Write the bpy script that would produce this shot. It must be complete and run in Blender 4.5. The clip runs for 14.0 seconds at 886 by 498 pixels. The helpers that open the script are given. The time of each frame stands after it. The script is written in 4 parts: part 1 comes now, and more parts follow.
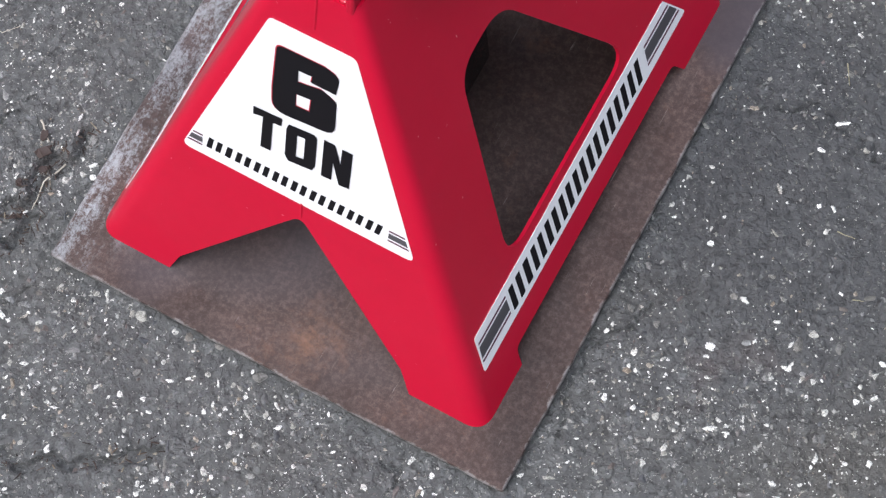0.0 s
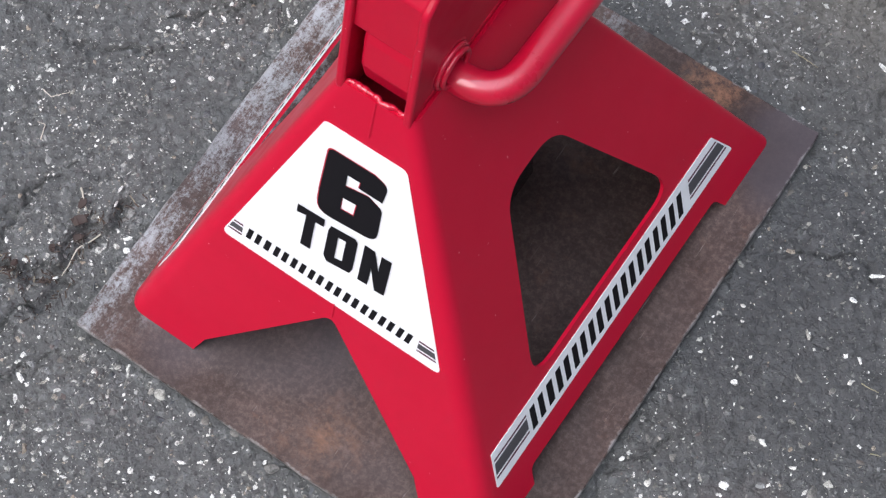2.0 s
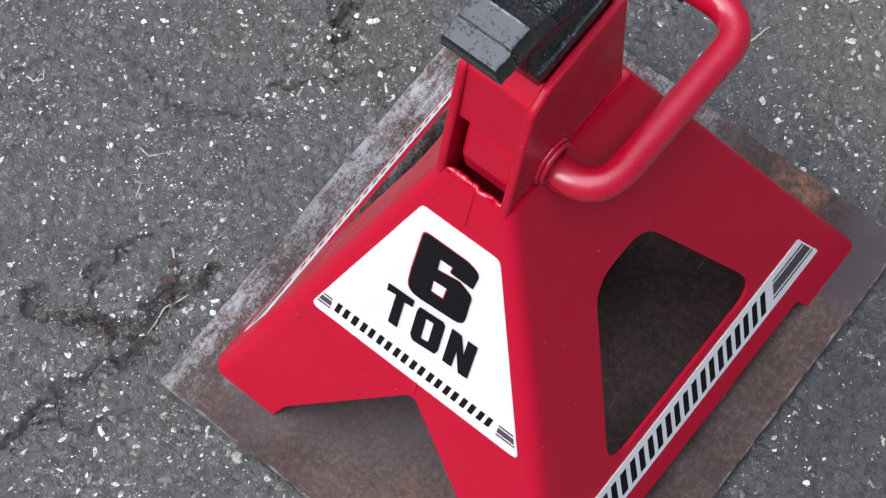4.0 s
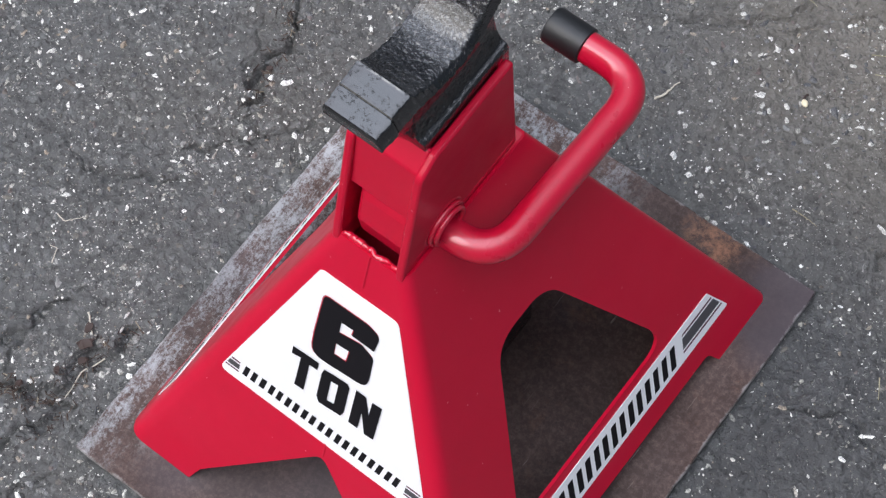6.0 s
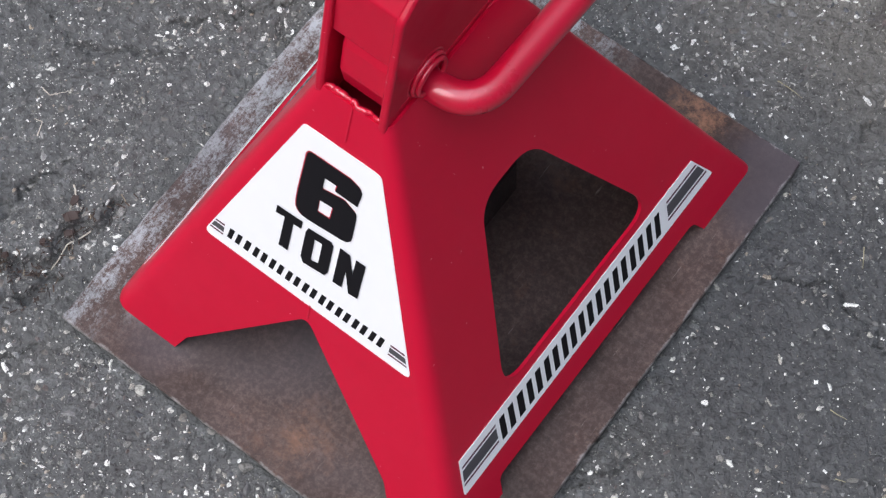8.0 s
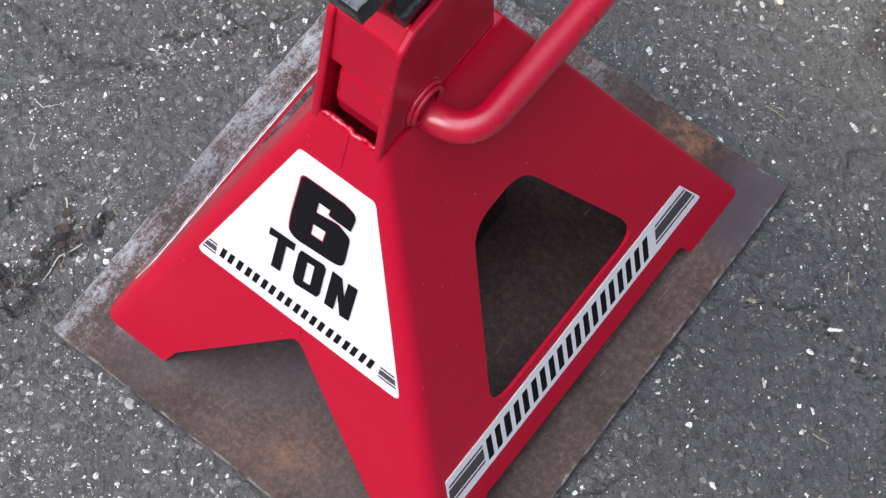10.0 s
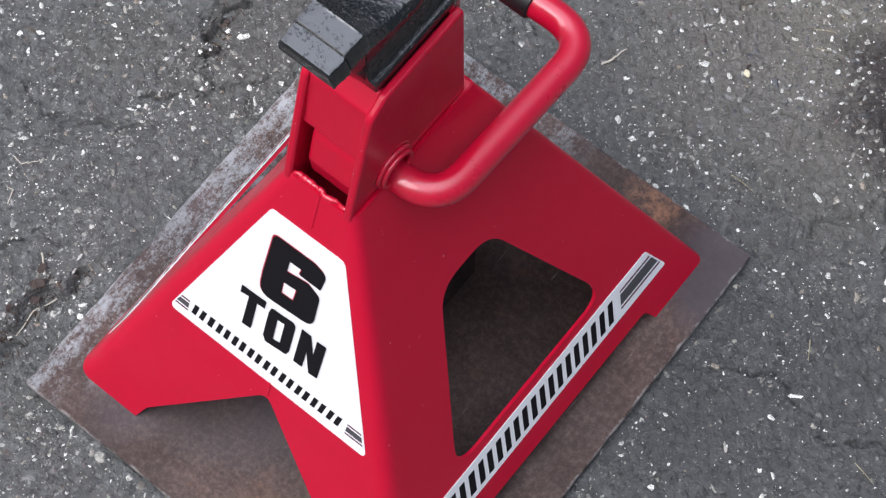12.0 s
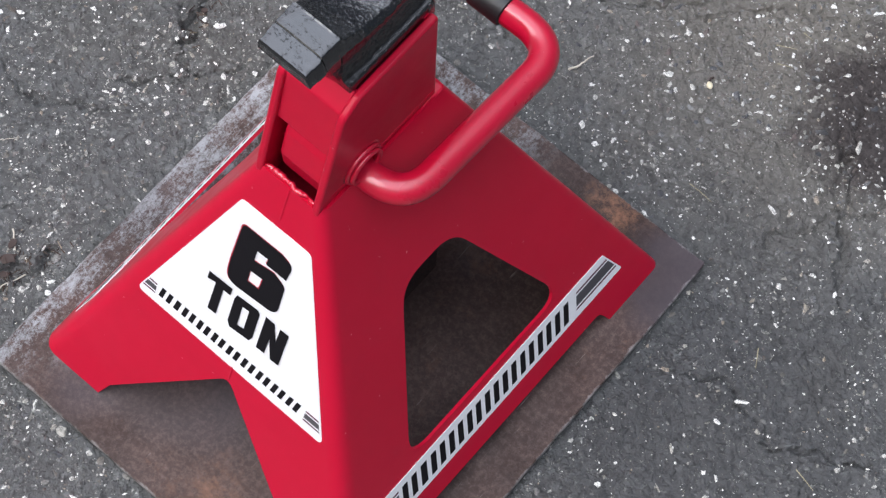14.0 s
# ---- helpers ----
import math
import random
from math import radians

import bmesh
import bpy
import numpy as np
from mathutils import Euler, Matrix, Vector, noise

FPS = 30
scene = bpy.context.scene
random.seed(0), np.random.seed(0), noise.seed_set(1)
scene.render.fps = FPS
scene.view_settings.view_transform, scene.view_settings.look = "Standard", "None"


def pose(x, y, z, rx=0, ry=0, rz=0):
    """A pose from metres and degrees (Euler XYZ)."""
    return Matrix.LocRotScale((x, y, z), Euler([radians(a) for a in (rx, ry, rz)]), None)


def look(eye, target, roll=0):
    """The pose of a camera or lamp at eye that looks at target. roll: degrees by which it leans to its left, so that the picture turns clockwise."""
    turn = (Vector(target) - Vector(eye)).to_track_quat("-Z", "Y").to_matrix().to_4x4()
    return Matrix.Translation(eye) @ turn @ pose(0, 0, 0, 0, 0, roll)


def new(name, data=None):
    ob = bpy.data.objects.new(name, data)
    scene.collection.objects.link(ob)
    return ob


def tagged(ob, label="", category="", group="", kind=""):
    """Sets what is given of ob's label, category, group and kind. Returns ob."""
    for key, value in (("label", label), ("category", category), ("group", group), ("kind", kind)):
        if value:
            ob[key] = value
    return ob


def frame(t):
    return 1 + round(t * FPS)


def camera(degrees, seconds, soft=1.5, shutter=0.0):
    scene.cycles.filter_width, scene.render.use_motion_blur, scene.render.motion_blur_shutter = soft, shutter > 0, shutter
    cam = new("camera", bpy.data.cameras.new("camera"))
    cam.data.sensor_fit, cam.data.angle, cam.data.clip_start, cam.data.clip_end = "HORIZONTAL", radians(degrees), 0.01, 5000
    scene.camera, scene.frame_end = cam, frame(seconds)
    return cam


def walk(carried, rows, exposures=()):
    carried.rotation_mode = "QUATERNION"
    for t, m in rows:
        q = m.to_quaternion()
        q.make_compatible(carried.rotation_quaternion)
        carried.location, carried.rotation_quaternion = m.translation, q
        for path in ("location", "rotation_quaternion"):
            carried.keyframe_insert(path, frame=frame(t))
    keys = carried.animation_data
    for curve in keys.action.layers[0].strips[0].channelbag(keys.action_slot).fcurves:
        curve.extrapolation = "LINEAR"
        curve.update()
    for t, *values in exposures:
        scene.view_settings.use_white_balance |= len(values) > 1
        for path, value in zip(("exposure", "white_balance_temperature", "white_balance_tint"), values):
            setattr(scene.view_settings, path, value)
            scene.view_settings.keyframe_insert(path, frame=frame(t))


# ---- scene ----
from mathutils.geometry import delaunay_2d_cdt

# ---------------- camera ----------------
cam = camera(23.62, 14.0, soft=1.3)
PATH = [
    (0, (0.2836, -0.3163, 1.1552), (0.0365, -0.0408, -0.0910), -13.54),
    (0.5, (0.2770, -0.3145, 1.1559), (0.0266, -0.0287, -0.0873), -11.52),
    (1, (0.2711, -0.3122, 1.1547), (0.0205, -0.0221, -0.0875), -9.79),
    (1.5, (0.2654, -0.3067, 1.1592), (0.0087, -0.0085, -0.0798), -7.98),
    (2, (0.2568, -0.3058, 1.1640), (-0.0097, 0.0034, -0.0702), -6.46),
    (2.5, (0.2468, -0.3068, 1.1704), (-0.0317, 0.0041, -0.0607), -6.11),
    (3, (0.2375, -0.3100, 1.1774), (-0.0635, -0.0080, -0.0507), -7.47),
    (3.2, (0.2352, -0.3099, 1.1790), (-0.0729, -0.0113, -0.0481), -7.69),
    (5.3, (0.2557, -0.2806, 1.1887), (-0.0588, 0.0514, -0.0282), -5.90),
    (5.5, (0.2605, -0.2772, 1.1891), (-0.0520, 0.0551, -0.0283), -5.93),
    (6, (0.2640, -0.2748, 1.1928), (-0.0522, 0.0634, -0.0220), -6.05),
    (6.5, (0.2665, -0.2752, 1.1933), (-0.0547, 0.0706, -0.0180), -5.63),
    (7, (0.2717, -0.2805, 1.1859), (-0.0492, 0.0601, -0.0269), -5.88),
    (7.5, (0.2798, -0.2929, 1.1817), (-0.0291, 0.0336, -0.0381), -5.73),
    (8, (0.2943, -0.3055, 1.1780), (-0.0015, 0.0099, -0.0480), -6.24),
    (8.2, (0.2986, -0.3081, 1.1786), (0.0107, -0.0034, -0.0520), -6.69),
    (10.3, (0.2768, -0.2933, 1.1989), (-0.0031, 0.0293, -0.0290), -2.93),
    (10.5, (0.2782, -0.2912, 1.2021), (-0.0033, 0.0359, -0.0242), -2.49),
    (11, (0.2843, -0.2946, 1.2118), (0.0004, 0.0439, -0.0108), -1.34),
    (11.5, (0.2876, -0.3014, 1.2157), (-0.0003, 0.0476, -0.0030), -0.72),
    (12, (0.2879, -0.3015, 1.2147), (-0.0025, 0.0538, -0.0016), -0.64),
    (12.5, (0.2832, -0.2972, 1.2120), (-0.0063, 0.0570, -0.0049), -0.55),
    (13, (0.2757, -0.2951, 1.2311), (-0.0072, 0.0620, 0.0136), 1.26),
    (13.5, (0.2805, -0.3010, 1.2375), (0.0075, 0.0629, 0.0197), 3.35),
    (14, (0.2877, -0.3067, 1.2475), (0.0240, 0.0575, 0.0278), 5.14),
]
# small drifts of the exposure
EXPOSURES = ((0.0, 0.43), (1.5, 0.43), (2.5, 0.30), (3.0, 0.28), (5.5, 0.30), (7.0, 0.31), (7.5, 0.28), (8.0, 0.23), (10.5, 0.34), (12.5, 0.33), (14.0, 0.32))
walk(cam, [(t, look(eye, target, roll)) for t, eye, target, roll in PATH], EXPOSURES)

# ---------------- light ----------------
SUN_FROM = Vector((-0.33, -0.55, 0.86)).normalized()
world = bpy.data.worlds.new("overcast_sky")
scene.world = world
world.use_nodes = True
wn = world.node_tree
wn.nodes.clear()
sky = wn.nodes.new("ShaderNodeTexSky")
sky.sky_type = "NISHITA"
sky.sun_disc = False
sky.sun_elevation = math.asin(SUN_FROM.z)
sky.sun_rotation = math.atan2(SUN_FROM.x, SUN_FROM.y)
sky.air_density, sky.dust_density, sky.ozone_density = 1.0, 6.0, 1.0
wb = wn.nodes.new("ShaderNodeBackground")
wb.inputs["Strength"].default_value = 0.15
wo = wn.nodes.new("ShaderNodeOutputWorld")
# a bright cloud layer, brightest high up on the side of the sun and dull towards the horizon, with the clear sky behind it
up = wn.nodes.new("ShaderNodeVectorMath")
up.operation = "DOT_PRODUCT"
up.inputs[1].default_value = Vector((-0.11, -0.09, 0.98)).normalized()
wn.links.new(wn.nodes.new("ShaderNodeTexCoord").outputs["Generated"], up.inputs[0])
cloud = wn.nodes.new("ShaderNodeValToRGB")
cloud.color_ramp.elements[0].color = (0.20, 0.21, 0.23, 1)
cloud.color_ramp.elements[1].color = (19.8, 21.7, 25.8, 1)
for place, tone in ((0.35, 0.5), (0.60, 1.7), (0.76, 5.0), (0.88, 16.8)):
    step = cloud.color_ramp.elements.new(place)
    step.color = (tone, tone * 1.07, tone * 1.24, 1)
wn.links.new(up.outputs["Value"], cloud.inputs[0])
layer = wn.nodes.new("ShaderNodeMix")
layer.data_type = "RGBA"
layer.inputs[0].default_value = 0.8
wn.links.new(sky.outputs[0], layer.inputs[6])
wn.links.new(cloud.outputs[0], layer.inputs[7])
wn.links.new(layer.outputs[2], wb.inputs[0])
wn.links.new(wb.outputs[0], wo.inputs[0])
sun_data = bpy.data.lights.new("sun", "SUN")
sun_data.energy, sun_data.angle, sun_data.color = 1.45, radians(48), (1.0, 0.985, 0.965)
sun = new("sun", sun_data)
sun.matrix_world = look(SUN_FROM * 5, (0, 0, 0))


# ---------------- materials ----------------
GROUND_Z = -0.0055


class Mat:
    """A node material with short-hand for its nodes."""

    def __init__(self, name):
        self.m = bpy.data.materials.new(name)
        self.m.use_nodes = True
        self.t = self.m.node_tree
        self.b = self.t.nodes["Principled BSDF"]
        self.co = self.t.nodes.new("ShaderNodeTexCoord").outputs["Object"]

    def node(self, kind, **inputs):
        n = self.t.nodes.new(kind)
        for key, value in inputs.items():
            self.put(n.inputs[key.replace("_", " ")], value)
        return n

    def put(self, socket, value):
        if isinstance(value, bpy.types.NodeSocket):
            self.t.links.new(value, socket)
        else:
            socket.default_value = value

    def noise(self, scale, detail=4, rough=0.55, distortion=0.0):
        return self.node("ShaderNodeTexNoise", Vector=self.co, Scale=scale, Detail=detail, Roughness=rough, Distortion=distortion).outputs["Fac"]

    def voronoi(self, scale, feature="F1", rand=1.0):
        n = self.node("ShaderNodeTexVoronoi", Vector=self.co, Scale=scale, Randomness=rand)
        n.feature = feature
        return n

    def ramp(self, fac, stops):
        n = self.node("ShaderNodeValToRGB", Fac=fac)
        e = n.color_ramp.elements
        while len(e) < len(stops):
            e.new(0.5)
        for el, (p, c) in zip(e, stops):
            el.position = p
            el.color = (*c, 1) if isinstance(c, tuple) else (c, c, c, 1)
        return n.outputs["Color"]

    def mix(self, fac, a, b, blend="MIX"):
        n = self.t.nodes.new("ShaderNodeMix")
        n.data_type, n.blend_type = "RGBA", blend
        for i, v in ((0, fac), (6, a), (7, b)):
            self.put(n.inputs[i], (*v, 1) if isinstance(v, tuple) else v)
        return n.outputs[2]

    def math(self, op, a, b=0.0):
        n = self.t.nodes.new("ShaderNodeMath")
        n.operation = op
        self.put(n.inputs[0], a)
        self.put(n.inputs[1], b)
        return n.outputs[0]

    def bump(self, height, strength=0.3, distance=0.001, normal=None):
        n = self.node("ShaderNodeBump", Height=height, Strength=strength, Distance=distance)
        if normal:
            self.put(n.inputs["Normal"], normal)
        return n.outputs["Normal"]

    def done(self, colour, rough, normal=None, metal=0.0, coat=0.0, coat_rough=0.1, spec=0.5):
        self.put(self.b.inputs["Base Color"], (*colour, 1) if isinstance(colour, tuple) else colour)
        self.put(self.b.inputs["Roughness"], rough)
        self.put(self.b.inputs["Metallic"], metal)
        self.put(self.b.inputs["Specular IOR Level"], spec)
        self.put(self.b.inputs["Coat Weight"], coat)
        self.put(self.b.inputs["Coat Roughness"], coat_rough)
        if normal:
            self.put(self.b.inputs["Normal"], normal)
        return self.m


def asphalt_material():
    m = Mat("asphalt")
    raw = m.co
    wobble = m.node("ShaderNodeTexNoise", Vector=raw, Scale=330.0, Detail=3.0).outputs["Color"]
    shift = m.node("ShaderNodeVectorMath", Vector=wobble)
    shift.operation = "SCALE"
    m.put(shift.inputs["Scale"], 0.0058)
    add = m.t.nodes.new("ShaderNodeVectorMath")
    m.put(add.inputs[0], raw)
    m.put(add.inputs[1], shift.outputs[0])
    m.co = add.outputs[0]

    def pick(cells, channel):
        return m.node("ShaderNodeSeparateColor", Color=cells.outputs["Color"]).outputs[channel]

    stones = m.voronoi(190)
    edge = m.ramp(stones.outputs["Distance"], [(0.32, 1.0), (0.62, 0.0)])
    tone = m.ramp(pick(stones, 0), [(0.0, 0.055), (0.5, 0.115), (0.8, 0.18), (1.0, 0.32)])
    binder = m.mix(m.noise(26, 6, 0.65), (0.066, 0.0668, 0.0665), (0.143, 0.1415, 0.138))
    c = m.mix(m.math("MULTIPLY", edge, 0.30), binder, tone)
    big = m.voronoi(95)
    body = m.math("MULTIPLY", m.ramp(pick(big, 1), [(0.66, 0.0), (0.72, 1.0)]), m.ramp(big.outputs["Distance"], [(0.34, 1.0), (0.46, 0.0)]))
    c = m.mix(m.math("MULTIPLY", body, 0.42), c, m.ramp(pick(big, 2), [(0.0, (0.10, 0.10, 0.105)), (1.0, (0.24, 0.24, 0.235))]))
    patches = m.ramp(m.noise(11, 4), [(0.40, 0.12), (0.60, 1.0)])
    chips = 0.0
    for scale, lo in ((300, 0.90), (520, 0.86), (800, 0.88)):
        cells = m.voronoi(scale)
        one = m.math("MULTIPLY", m.ramp(pick(cells, 0), [(lo, 0.0), (lo + 0.05, 1.0)]), m.ramp(cells.outputs["Distance"], [(0.20, 1.0), (0.46, 0.0)]))
        chips = m.math("MAXIMUM", chips, one)
    chips = m.math("MULTIPLY", chips, patches)
    c = m.mix(chips, c, m.ramp(m.noise(140, 2), [(0.34, (0.26, 0.25, 0.23)), (0.62, (0.70, 0.69, 0.64))]))
    dirt = m.ramp(m.noise(4.5, 4, 0.6), [(0.52, 0.0), (0.76, 0.45)])
    c = m.mix(dirt, c, (0.105, 0.092, 0.072))
    rust = m.ramp(m.noise(6.3, 5, 0.7), [(0.64, 0.0), (0.80, 0.40)])
    c = m.mix(rust, c, (0.16, 0.085, 0.075))
    gap = m.node("ShaderNodeVectorMath", Vector=raw)
    gap.operation = "DISTANCE"
    m.put(gap.inputs[1], (0.175, 0.325, GROUND_Z))
    oil = m.ramp(m.math("ADD", gap.outputs["Value"], m.math("MULTIPLY", m.noise(30, 5, 0.7), 0.09)), [(0.085, 0.85), (0.115, 0.0)])
    silt_gap = m.node("ShaderNodeVectorMath", Vector=raw)
    silt_gap.operation = "DISTANCE"
    m.put(silt_gap.inputs[1], (0.11, 0.33, GROUND_Z))
    silt = m.ramp(m.math("ADD", silt_gap.outputs["Value"], m.math("MULTIPLY", m.noise(14, 5, 0.7), 0.16)), [(0.10, 0.65), (0.27, 0.0)])
    c = m.mix(silt, c, (0.215, 0.190, 0.158))
    c = m.mix(oil, c, (0.034, 0.025, 0.025))
    # a darker grey area on the right, fading out along a ragged edge
    dark_area_gap = m.node("ShaderNodeVectorMath", Vector=raw)
    dark_area_gap.operation = "DISTANCE"
    m.put(dark_area_gap.inputs[1], (0.225, 0.085, GROUND_Z))
    dark_area = m.ramp(m.math("ADD", dark_area_gap.outputs["Value"], m.math("MULTIPLY", m.noise(16, 6, 0.7), 0.10)), [(0.12, 0.50), (0.24, 0.0)])
    c = m.mix(dark_area, c, (0.052, 0.053, 0.057))
    grit = m.noise(1100, 3, 0.7)
    c = m.mix(0.16, c, m.ramp(grit, [(0.32, 0.2), (0.60, 1.0)]), "MULTIPLY")
    pits = m.ramp(m.noise(210, 4, 0.7), [(0.34, 0.25), (0.46, 1.0)])
    c = m.mix(0.36, c, pits, "MULTIPLY")
    h = m.math("ADD", m.math("MULTIPLY", edge, 0.8), m.math("MULTIPLY", grit, 0.7))
    h = m.math("ADD", h, m.math("MULTIPLY", m.math("ADD", chips, m.math("MULTIPLY", body, 0.9)), 0.7))
    h = m.math("ADD", h, m.math("MULTIPLY", pits, 0.8))
    return m.done(c, m.ramp(m.noise(420, 3), [(0.35, 0.42), (0.65, 0.78)]), m.bump(h, 0.9, 0.0017), spec=0.5)


def plate_material():
    m = Mat("weathered_steel")
    x = m.node("ShaderNodeSeparateXYZ", Vector=m.co).outputs["X"]
    y = m.node("ShaderNodeSeparateXYZ", Vector=m.co).outputs["Y"]
    drift = m.math("ADD", m.math("SUBTRACT", m.math("MULTIPLY", x, -5.5), 1.55), m.noise(8, 6, 0.65))
    drift = m.math("ADD", drift, m.math("MULTIPLY", y, 2.45))
    zinc_area = m.ramp(drift, [(0.40, 0.0), (0.72, 1.0)])
    long = m.node("ShaderNodeVectorMath", Vector=m.co)
    long.operation = "MULTIPLY"
    m.put(long.inputs[1], (1.0, 0.35, 1.0))
    streak = m.node("ShaderNodeTexNoise", Vector=long.outputs[0], Scale=70.0, Detail=9.0, Roughness=0.78).outputs["Fac"]
    flecks = m.ramp(m.math("ADD", m.math("MULTIPLY", streak, 0.65), m.math("MULTIPLY", m.noise(420, 6, 0.8), 0.35)), [(0.47, 0.0), (0.56, 1.0)])
    zinc = m.mix(m.noise(60, 8, 0.75), (0.19, 0.195, 0.205), (0.46, 0.472, 0.49))
    mill = m.mix(m.noise(17, 8, 0.76), (0.027, 0.017, 0.0150), (0.118, 0.075, 0.064))
    mill = m.mix(m.ramp(m.noise(260, 7, 0.8), [(0.45, 0.0), (0.66, 0.65)]), mill, (0.180, 0.126, 0.112))
    mill = m.mix(m.ramp(m.noise(380, 6, 0.8), [(0.53, 0.0), (0.66, 0.7)]), mill, (0.045, 0.034, 0.031))
    c = m.mix(m.math("MULTIPLY", zinc_area, flecks), mill, zinc)
    blotch = m.ramp(m.noise(7, 5, 0.65), [(0.38, 0.28), (0.62, 1.0)])
    c = m.mix(0.75, c, blotch, "MULTIPLY")
    spot = m.node("ShaderNodeVectorMath", Vector=m.co)
    spot.operation = "DISTANCE"
    m.put(spot.inputs[1], (-0.066, 0.322, 0.0))
    patch = m.ramp(m.math("ADD", spot.outputs["Value"], m.math("MULTIPLY", m.noise(22, 5, 0.7), 0.07)), [(0.040, 0.9), (0.060, 0.0)])
    streak_spot = m.node("ShaderNodeVectorMath", Vector=m.co)
    streak_spot.operation = "DISTANCE"
    m.put(streak_spot.inputs[1], (-0.134, 0.027, 0.0))
    patch = m.math("MAXIMUM", patch, m.ramp(m.math("ADD", streak_spot.outputs["Value"], m.math("MULTIPLY", m.noise(40, 6, 0.75), 0.07)), [(0.036, 0.60), (0.062, 0.0)]))
    patch = m.math("MULTIPLY", patch, m.ramp(m.noise(75, 7, 0.8), [(0.44, 0.05), (0.62, 1.0)]))
    orange = m.ramp(m.noise(15, 7, 0.8), [(0.57, 0.0), (0.74, 0.35)])
    orange = m.math("MULTIPLY", orange, m.math("SUBTRACT", 1.0, m.math("MULTIPLY", zinc_area, 0.75)))
    orange = m.math("MAXIMUM", orange, patch)
    c = m.mix(orange, c, (0.26, 0.132, 0.080))
    end = m.node("ShaderNodeVectorMath", Vector=m.co)
    end.operation = "DISTANCE"
    m.put(end.inputs[1], (0.005, 0.318, 0.0))
    dull = m.ramp(m.math("ADD", end.outputs["Value"], m.math("MULTIPLY", m.noise(18, 5, 0.7), 0.06)), [(0.062, 0.8), (0.082, 0.0)])
    c = m.mix(dull, c, m.mix(m.noise(60, 5, 0.7), (0.032, 0.024, 0.029), (0.082, 0.066, 0.072)))
    thin = m.node("ShaderNodeVectorMath", Vector=m.co)
    thin.operation = "MULTIPLY"
    m.put(thin.inputs[1], (1.0, 0.06, 1.0))
    scratch = m.node("ShaderNodeTexNoise", Vector=thin.outputs[0], Scale=420.0, Detail=3.0, Roughness=0.7, Distortion=0.6).outputs["Fac"]
    wipe = m.ramp(scratch, [(0.68, 0.0), (0.74, 0.45)])
    c = m.mix(wipe, c, (0.32, 0.28, 0.26))
    inner = m.math("MINIMUM", m.math("MINIMUM", m.math("MULTIPLY", x, -1.0), m.math("ADD", x, 0.2956)), m.math("MINIMUM", y, m.math("SUBTRACT", 0.335, y)))
    worn = m.ramp(m.math("ADD", m.math("MULTIPLY", inner, 100.0), m.noise(75, 6, 0.75)), [(0.46, 0.65), (0.60, 0.0)])
    c = m.mix(worn, c, m.mix(m.noise(200, 4), (0.16, 0.145, 0.14), (0.44, 0.42, 0.41)))
    blue = m.ramp(m.noise(5, 2), [(0.54, 0.0), (0.70, 0.45)])
    c = m.mix(blue, c, (0.115, 0.108, 0.125))
    r = m.ramp(m.noise(30, 4), [(0.3, 0.46), (0.7, 0.72)])
    n = m.bump(m.noise(240, 5, 0.7), 0.3, 0.0006)
    return m.done(c, r, n, metal=0.1, spec=0.22)


def red_paint(name="red_paint", rough=0.34, coat=0.16, spec=0.24, coat_rough=0.05):
    m = Mat(name)
    c = m.mix(m.noise(14, 4), (0.49, 0.0034, 0.026), (0.56, 0.0048, 0.035))
    chips = m.ramp(m.noise(260, 2, 0.5), [(0.765, 0.0), (0.78, 0.6)])
    c = m.mix(chips, c, (0.75, 0.45, 0.42))
    n = m.bump(m.noise(180, 3), 0.06, 0.0006)
    r = m.ramp(m.noise(35, 4), [(0.3, rough - 0.04), (0.7, rough + 0.08)])
    return m.done(c, r, n, coat=coat, coat_rough=coat_rough, spec=spec)


def black_paint():
    m = Mat("thick_black_paint")
    y = m.node("ShaderNodeSeparateXYZ", Vector=m.co).outputs["Y"]
    cast = m.ramp(m.math("MULTIPLY", m.math("ADD", y, 0.012), 60.0), [(0.0, 0.03), (0.35, 1.0)])
    z = m.node("ShaderNodeSeparateXYZ", Vector=m.co).outputs["Z"]
    cast = m.math("MAXIMUM", cast, m.ramp(m.math("MULTIPLY", m.math("SUBTRACT", 0.398, z), 100.0), [(0.0, 0.0), (0.4, 1.0)]))
    x = m.node("ShaderNodeSeparateXYZ", Vector=m.co).outputs["X"]
    rim = m.math("MULTIPLY", m.math("GREATER_THAN", x, 0.0082), m.math("GREATER_THAN", z, 0.380))
    cast = m.math("MULTIPLY", cast, m.math("SUBTRACT", 1.0, m.math("MULTIPLY", rim, 0.85)))
    lumps = m.math("ADD", m.math("MULTIPLY", m.noise(300, 1, 0.4), 0.5), m.math("MULTIPLY", m.noise(620, 1, 0.5, 0.4), 0.40))
    chips = m.ramp(m.noise(420, 4, 0.7), [(0.70, 0.0), (0.74, 0.7)])
    c = m.mix(chips, (0.008, 0.008, 0.009), (0.085, 0.075, 0.062))
    n = m.bump(m.math("MULTIPLY", lumps, cast), 1.0, 0.0030)
    pits = m.ramp(m.noise(640, 3, 0.6), [(0.36, 1.0), (0.43, 0.0)])
    pits = m.math("MULTIPLY", pits, m.ramp(m.noise(110, 2), [(0.45, 0.0), (0.56, 1.0)]))
    n = m.bump(m.math("SUBTRACT", 1.0, m.math("ADD", pits, m.math("MULTIPLY", m.noise(260, 2), 0.35))), 0.9, 0.0008, n)
    return m.done(c, 0.11, n, coat=0.7, coat_rough=0.05, spec=0.7)


